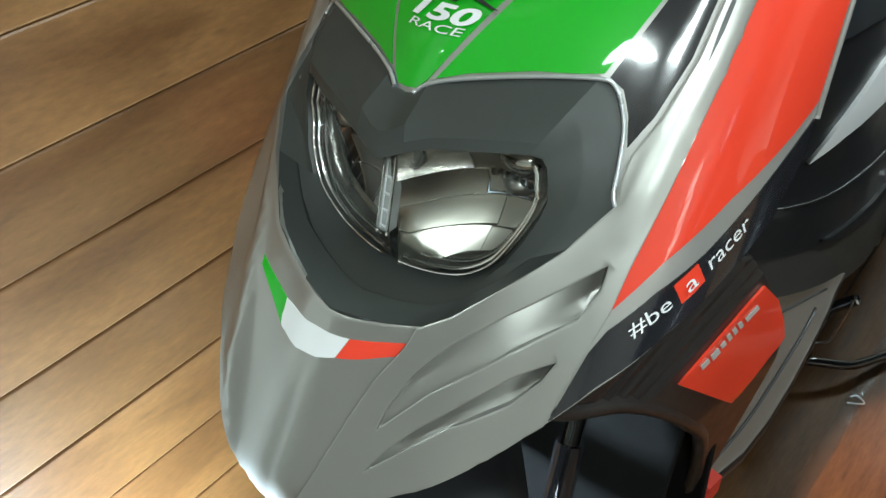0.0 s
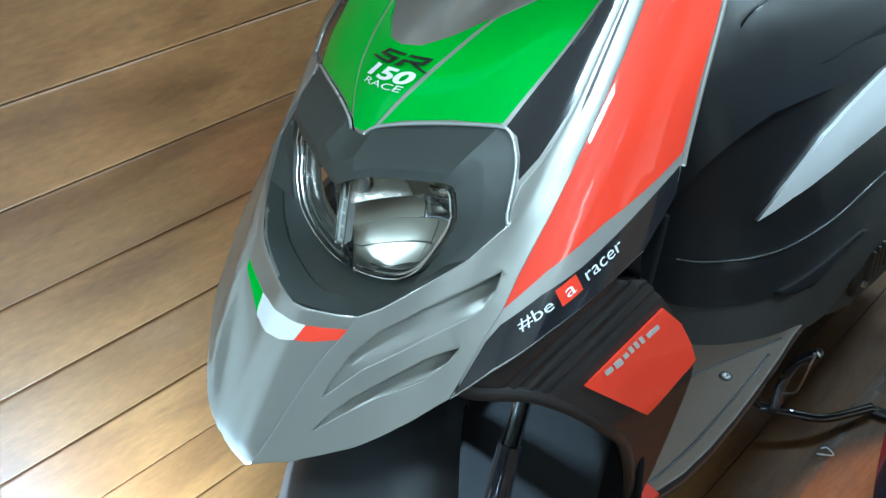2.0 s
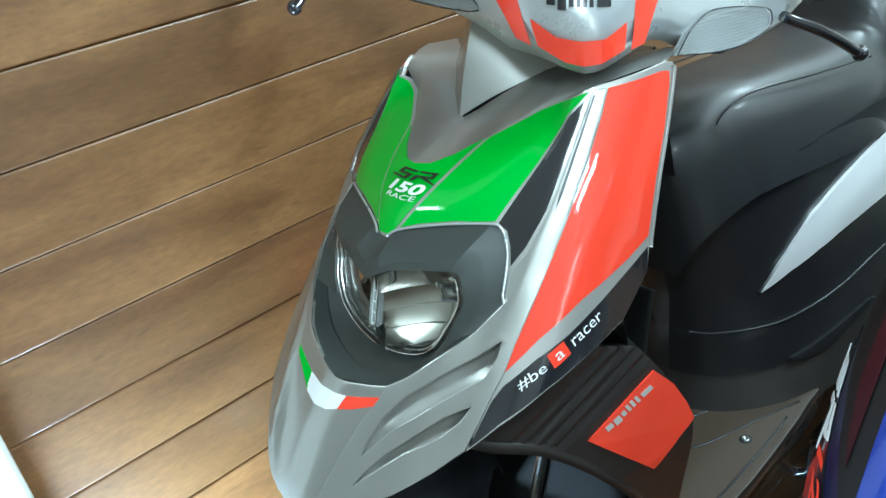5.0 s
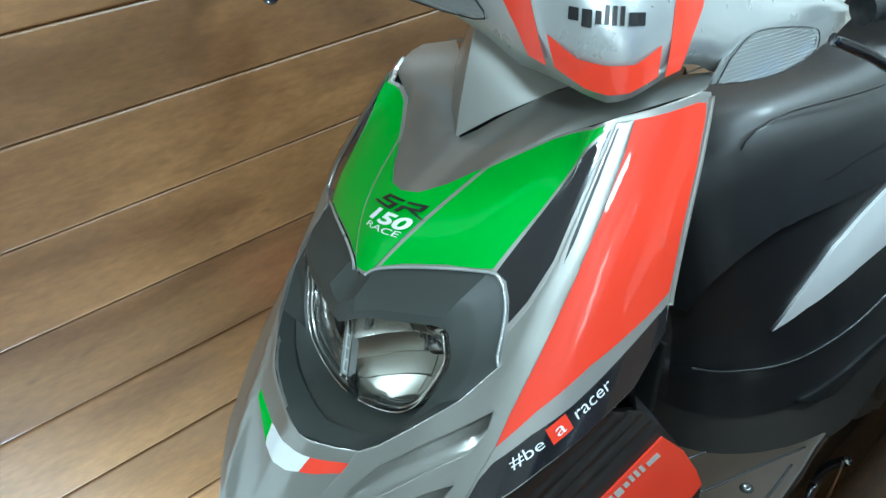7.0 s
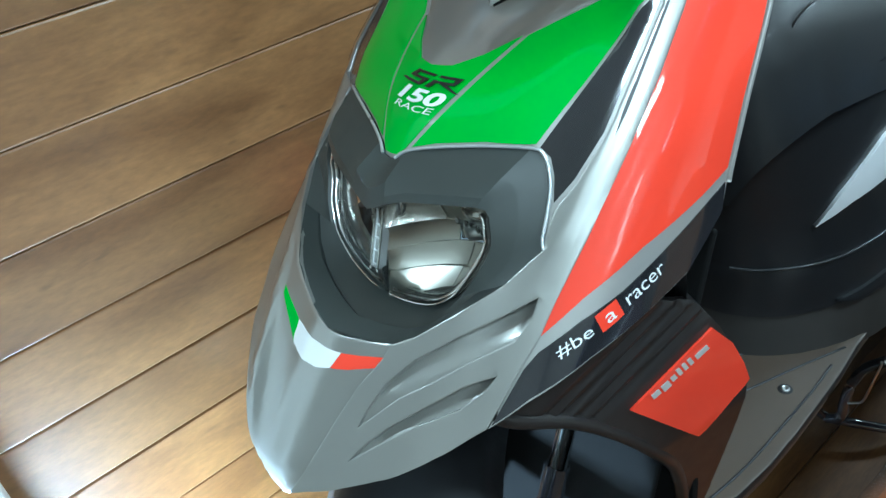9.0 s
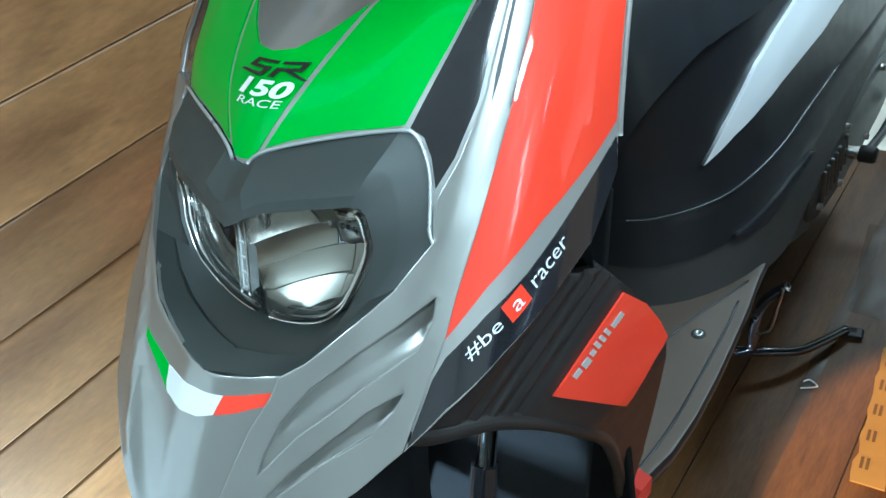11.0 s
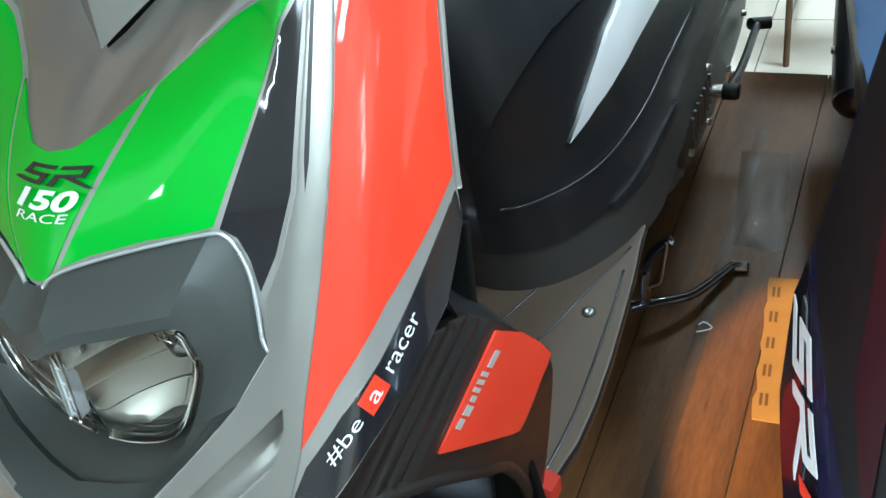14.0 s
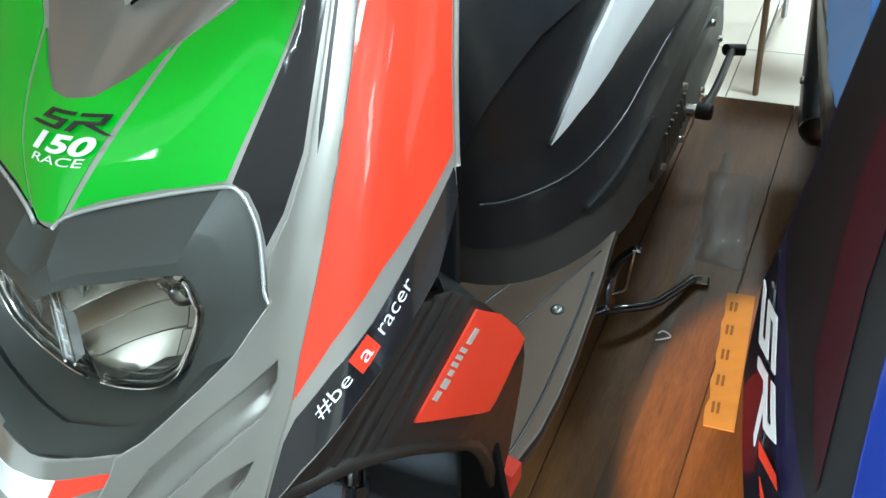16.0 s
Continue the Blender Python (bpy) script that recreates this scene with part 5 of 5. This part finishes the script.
letters("word", "racer", band(0.63, 1.0, 0.15, 0.8), M_WHITE, race, shield, 0.0024, label="white word racer")
# flag on the nose
FLAG = (("green_band", M_GREEN, [(-0.0938, 0.7035), (-0.072, 0.696), (-0.050, 0.689), (-0.047, 0.6745), (-0.072, 0.688), (-0.092, 0.6985)]),
        ("white_band", M_WHITE, [(-0.0495, 0.689), (-0.017, 0.6852), (0.0095, 0.6847), (0.0241, 0.6848), (0.0187, 0.6726), (0.003, 0.6687), (-0.0195, 0.6683), (-0.034, 0.6710), (-0.0465, 0.6745)]),
        ("red_band", M_RED, [(0.0246, 0.6848), (0.042, 0.6855), (0.0635, 0.688), (0.0598, 0.6797), (0.037, 0.6745), (0.0190, 0.6726)]))
for nm, mt, pts in FLAG:
    panel(nm, [list(reversed(pts))], mt, race, shield, 0.0040, 0.001, step=0.005)

SKEW[0] = 0.0
BW[:3] = 0.125, 0.125, 0.130
STEER, S_FWD, S_LEFT = steer_axes(-28)
B_BODY, B_FRONT = pose(0.668, 0.0, 0.0, 0, 2, 9), pose(0.511, -0.003, -0.03, 0, 11.9, 9.7)
blue = scooter("metallic blue scooter with navy films and dark red stripe", B_BODY, BLUES, "scooters on the platform", B_FRONT)
sr = [*marks("mark_stroke", [(0.312, 0.764), (0.2625, 0.733), (0.2405, 0.745), (0.281, 0.777)], SR_STROKES, M_WHITE, blue, shield, 0.0040, -1),
      letters("number", "125", [(0.257, 0.734), (0.210, 0.6975), (0.198, 0.7075), (0.238, 0.743)], M_RED, blue, shield, 0.0040, -1, shear=0.3, heavy=0.03, label="red digits 125")]
for ob in sr:
    ob.matrix_basis = B_BODY.inverted() @ B_FRONT


# ---- the place ----
def board(x0, x1, y0, y1, z0, z1, bevel):
    bm = box(x0, x1, y0, y1, z0, z1, bevel, 2)
    me = bpy.data.meshes.new("board")
    bm.to_mesh(me)
    bm.free()
    return me


wall = tagged(part("wall_west", box(-0.46, -0.376, -0.33, 6.0, -0.12, 3.0), M_MATTE), "dark backing behind varnished wooden wall boards", "wall", kind="structure")
wall_mesh = board(-0.008, 0.008, -1.6, 1.6, -0.0535, 0.0535, 0.0026)
wall_mesh.materials.append(M_WALL)
rng = random.Random(4)
for k in range(28):
    z = 0.009 + 0.108 * k
    for y in (1.27, 4.47):
        b = new("wall_board", wall_mesh)
        b.parent = wall
        b.location = (-0.368 + rng.uniform(-0.0008, 0.0008), y + 0.003, z)
# white pillar where the boards end
tagged(part("pillar", box(-0.46, -0.30, -0.62, -0.312, -0.12, 3.0, 0.012, 3), M_PAINT), "white painted pillar at the end of the boards", "pillar", kind="structure")

floor = tagged(part("floor", box(-0.376, 2.6, -3.0, 1.51, -0.12, -0.009), M_MATTE), "platform floor of brown boards", "floor", kind="structure")
floor_mesh = board(-0.0992, 0.0992, -2.25, 2.25, -0.006, 0.006, 0.0012)
floor_mesh.materials.append(M_FLOOR)
for k in range(15):
    b = new("floor_board", floor_mesh)
    b.parent = floor
    b.location = (-0.170 + 0.2 * k, -0.74, -0.006)
edge_board = board(-0.052, 0.052, -2.25, 2.25, -0.006, 0.006, 0.0012)
edge_board.materials.append(M_FLOOR)
b = new("floor_board", edge_board)
b.parent = floor
b.location = (-0.3225, -0.74, -0.006)
lower = tagged(part("ground", box(-0.46, 5.0, -4.0, 6.0, -0.24, -0.122), M_GROUT), "grey grouted floor under cream tiles", "floor", kind="structure")
tile_mesh = board(-0.1985, 0.1985, -0.1985, 0.1985, -0.006, 0.006, 0.001)
tile_mesh.materials.append(M_TILE)
for i in range(8):
    for j in range(9):
        b = new("tile", tile_mesh)
        b.parent = lower
        b.location = (-0.05 + 0.4 * i, 1.71 + 0.4 * j, -0.117)
# unseen walls close the room; the grey ones are added dark to weaken reflections
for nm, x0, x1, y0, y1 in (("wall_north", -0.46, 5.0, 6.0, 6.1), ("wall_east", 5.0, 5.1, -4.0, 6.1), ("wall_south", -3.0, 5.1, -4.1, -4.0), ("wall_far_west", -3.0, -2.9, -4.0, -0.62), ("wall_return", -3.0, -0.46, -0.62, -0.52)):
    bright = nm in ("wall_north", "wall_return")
    tagged(part(nm, box(x0, x1, y0, y1, -0.24, 3.0), M_PAINT if bright else M_DIM), "plain white painted wall" if bright else "unseen wall, made grey to dim what the paint mirrors", "wall", kind="structure")
tagged(part("ground_front", box(-3.0, -0.46, -4.0, -0.62, -0.24, -0.122), M_GROUT), "grey floor beside the platform", "floor", kind="structure")
tagged(part("ceiling", box(-3.0, 5.1, -4.1, 6.1, 3.0, 3.1), M_PAINT), "white painted ceiling", "ceiling", kind="structure")


def ceiling_light(x, y, sx, sy, watts, colour=WHITE):
    t = thing("ceiling_light", "flat white lit ceiling panel in a slim frame", "ceiling light", (x, y, 3.0), "ceiling lights")
    part("frame", box(-sx / 2 - 0.03, sx / 2 + 0.03, -sy / 2 - 0.03, sy / 2 + 0.03, -0.035, 0.0, 0.006), M_LAMPBODY, t)
    la = lamp_area("panel_lamp", (x, y, 2.955), (x, y, 0), sx, sy, watts, colour)
    return t


# the first panel, at x -1.3, is an added fill light for the nose
for x, y, sx, sy in ((-1.3, -2.0, 0.6, 0.6), (1.55, -1.65, 0.3, 0.6), (3.25, -1.9, 0.6, 0.4), (4.25, -1.8, 0.6, 0.6), (1.6, 1.3, 0.6, 0.6), (3.4, 1.3, 0.6, 0.6), (0.5, 3.6, 0.6, 0.6), (2.6, 3.6, 0.6, 0.6)):
    ceiling_light(x, y, sx, sy, 42 if x == 1.55 else 60 if y < 3 else 75)
# warm downlight between the two scooters
dl = thing("ceiling_downlight", "small round warm ceiling downlight", "ceiling light", (0.42, -3.4, 3.0))
disc_profile("ring", [(0.045, -0.03), (0.06, -0.03), (0.07, 0.0), (0.045, 0.0)], M_LAMPBODY, dl, pose(0, 0, 0, 0, 90, 0))
sp = bpy.data.lights.new("downlight_lamp", "SPOT")
sp.energy, sp.color, sp.spot_size, sp.spot_blend, sp.shadow_soft_size = 3000, WARM, radians(4.5), 0.12, 0.02
new("downlight_lamp", sp).matrix_world = look((0.42, -3.4, 2.95), (0.42, 0.59, 0.0))
# lit shop front, seen only mirrored in the paint
win = tagged(part("window_1", box(4.985, 4.998, -1.5, -0.3, 0.9, 1.9, 0.0), M_PAINT), "white frame of a small window in the far wall", "window", kind="structure")
for j in range(3):
    part("pane", box(4.975, 4.984, -1.12, -0.82, 1.02 + 0.26 * j, 1.2 + 0.26 * j), M_PANEL_GLOW, win, "daylit window pane")

# cardboard strip with printed marks
card = thing("cardboard_strip", "yellow cardboard strip with brown printed marks", "cardboard", (0.351, 0.757, 0.0))
card.rotation_euler.z = radians(4.9)
verts = []
N = 17
rng = random.Random(9)
for i in range(N):
    y = -0.145 + 0.29 * i / (N - 1)
    verts += [(-0.023 + rng.uniform(-0.003, 0.003), y, 0.0035), (0.023, y, 0.0035 + rng.uniform(0, 0.002))]
verts += [(x, y, 0.0) for x, y, z in verts]
fc = [(2 * i, 2 * i + 1, 2 * i + 3, 2 * i + 2) for i in range(N - 1)] + [(2 * N + 2 * i, 2 * i, 2 * i + 2, 2 * N + 2 * i + 2) for i in range(N - 1)] + [(2 * i + 1, 2 * N + 2 * i + 1, 2 * N + 2 * i + 3, 2 * i + 3) for i in range(N - 1)] + [(0, 2 * N, 2 * N + 1, 1)]
raw("sheet", verts, fc, M_CARD, card, smooth=False)
for j in range(5):
    for d in (0.0, 0.008):
        part("printed_bar", box(-0.016 + d, -0.0115 + d, -0.12 + 0.055 * j, -0.098 + 0.055 * j, 0.0052, 0.0058), M_CARDINK, card)

# clear tape left on the platform
for x, y0, y1, w in ((0.232, 0.2, 1.3, 0.022), (0.075, 0.55, 1.4, 0.02)):
    t = thing("clear_tape", "dusty strip of clear tape stuck to the boards", "tape", (x, 0, 0), "tape strips")
    vs, fs = [], []
    rng = random.Random(int(x * 1000))
    n = 40
    for i in range(n):
        y = y0 + (y1 - y0) * i / (n - 1)
        vs += [(-w / 2 + rng.uniform(-0.0015, 0.0015), y, 0.0006 + rng.uniform(0, 0.0012)), (0, y, 0.001 + rng.uniform(0, 0.002)), (w / 2 + rng.uniform(-0.0015, 0.0015), y, 0.0006 + rng.uniform(0, 0.0012))]
    for i in range(n - 1):
        for c in range(2):
            fs.append((3 * i + c, 3 * i + c + 1, 3 * i + c + 4, 3 * i + c + 3))
    raw("strip", vs, fs, M_FILM, t)
patch = thing("plastic_film", "crumpled dusty clear plastic film stuck to the boards", "plastic film", (0.268, 1.10, 0.0))
vs, fs = [], []
rng = random.Random(21)
for i in range(15):
    for j in range(8):
        edge = 0.5 if i in (0, 14) or j in (0, 7) else 0.0
        vs.append((-0.045 + 0.09 * j / 7 - 0.035 * (i / 14 - 0.5) + edge * rng.uniform(-0.008, 0.008), -0.135 + 0.27 * i / 14 + edge * rng.uniform(-0.008, 0.008), 0.0008 + (0 if edge else rng.uniform(0.0004, 0.0042))))
for i in range(14):
    for j in range(7):
        fs.append((i * 8 + j, i * 8 + j + 1, (i + 1) * 8 + j + 1, (i + 1) * 8 + j))
raw("sheet", vs, fs, M_FILM, patch)
tw = thing("plastic_scrap", "crumpled clear plastic scrap on the boards", "litter", (0.237, 0.765, 0.0))
tube("scrap", [(-0.012, -0.012, 0.003), (0.004, -0.006, 0.006), (0.010, 0.004, 0.003), (-0.004, 0.010, 0.005), (-0.012, 0.004, 0.003)], 0.0012, M_WHITE, tw, k=5, n=6)

# a metal-legged chair on the tiles
chair = thing("chair", "metal legged chair on the cream tiles", "chair", (0.23, 1.72, -0.111))
for x, y in ((-0.012, -0.02), (-0.012, 0.38), (0.42, -0.02), (0.42, 0.38)):
    tube("leg", [(x, y, 0.0), (x, y, 0.44)], 0.0075, M_STEEL if y > 0 else M_CARDINK, chair, k=1, n=10)
tube("stretcher", [(-0.012, -0.02, 0.1), (-0.012, 0.38, 0.1)], 0.006, M_STEEL, chair, k=1, n=8)
part("seat", box(-0.03, 0.44, -0.04, 0.4, 0.44, 0.47, 0.01), M_CARDINK, chair)

# made-up lamp at the foot of the boards, stands in for pale haze there
fl = thing("haze_lamp", "small white lamp added between the boards and the scooter to imitate haze", "floor light", (-0.25, -0.355, 0.0))
part("base", box(-0.05, 0.05, -0.035, 0.035, 0.0, 0.012, 0.004), M_LAMPBODY, fl)
part("head", turned(box(-0.045, 0.045, -0.03, 0.03, -0.012, 0.012, 0.004), pose(0, 0, 0.06, -35, 0, 0)), M_LAMPBODY, fl)
tube("arm", [(0, 0.033, 0.008), (0, 0.036, 0.04), (0, 0.03, 0.058)], 0.004, M_STEEL, fl, k=4, n=8)
lamp_area("haze_light", (-0.25, -0.355, 0.085), (-0.27, -0.06, 0.55), 0.08, 0.05, 27, COOL)
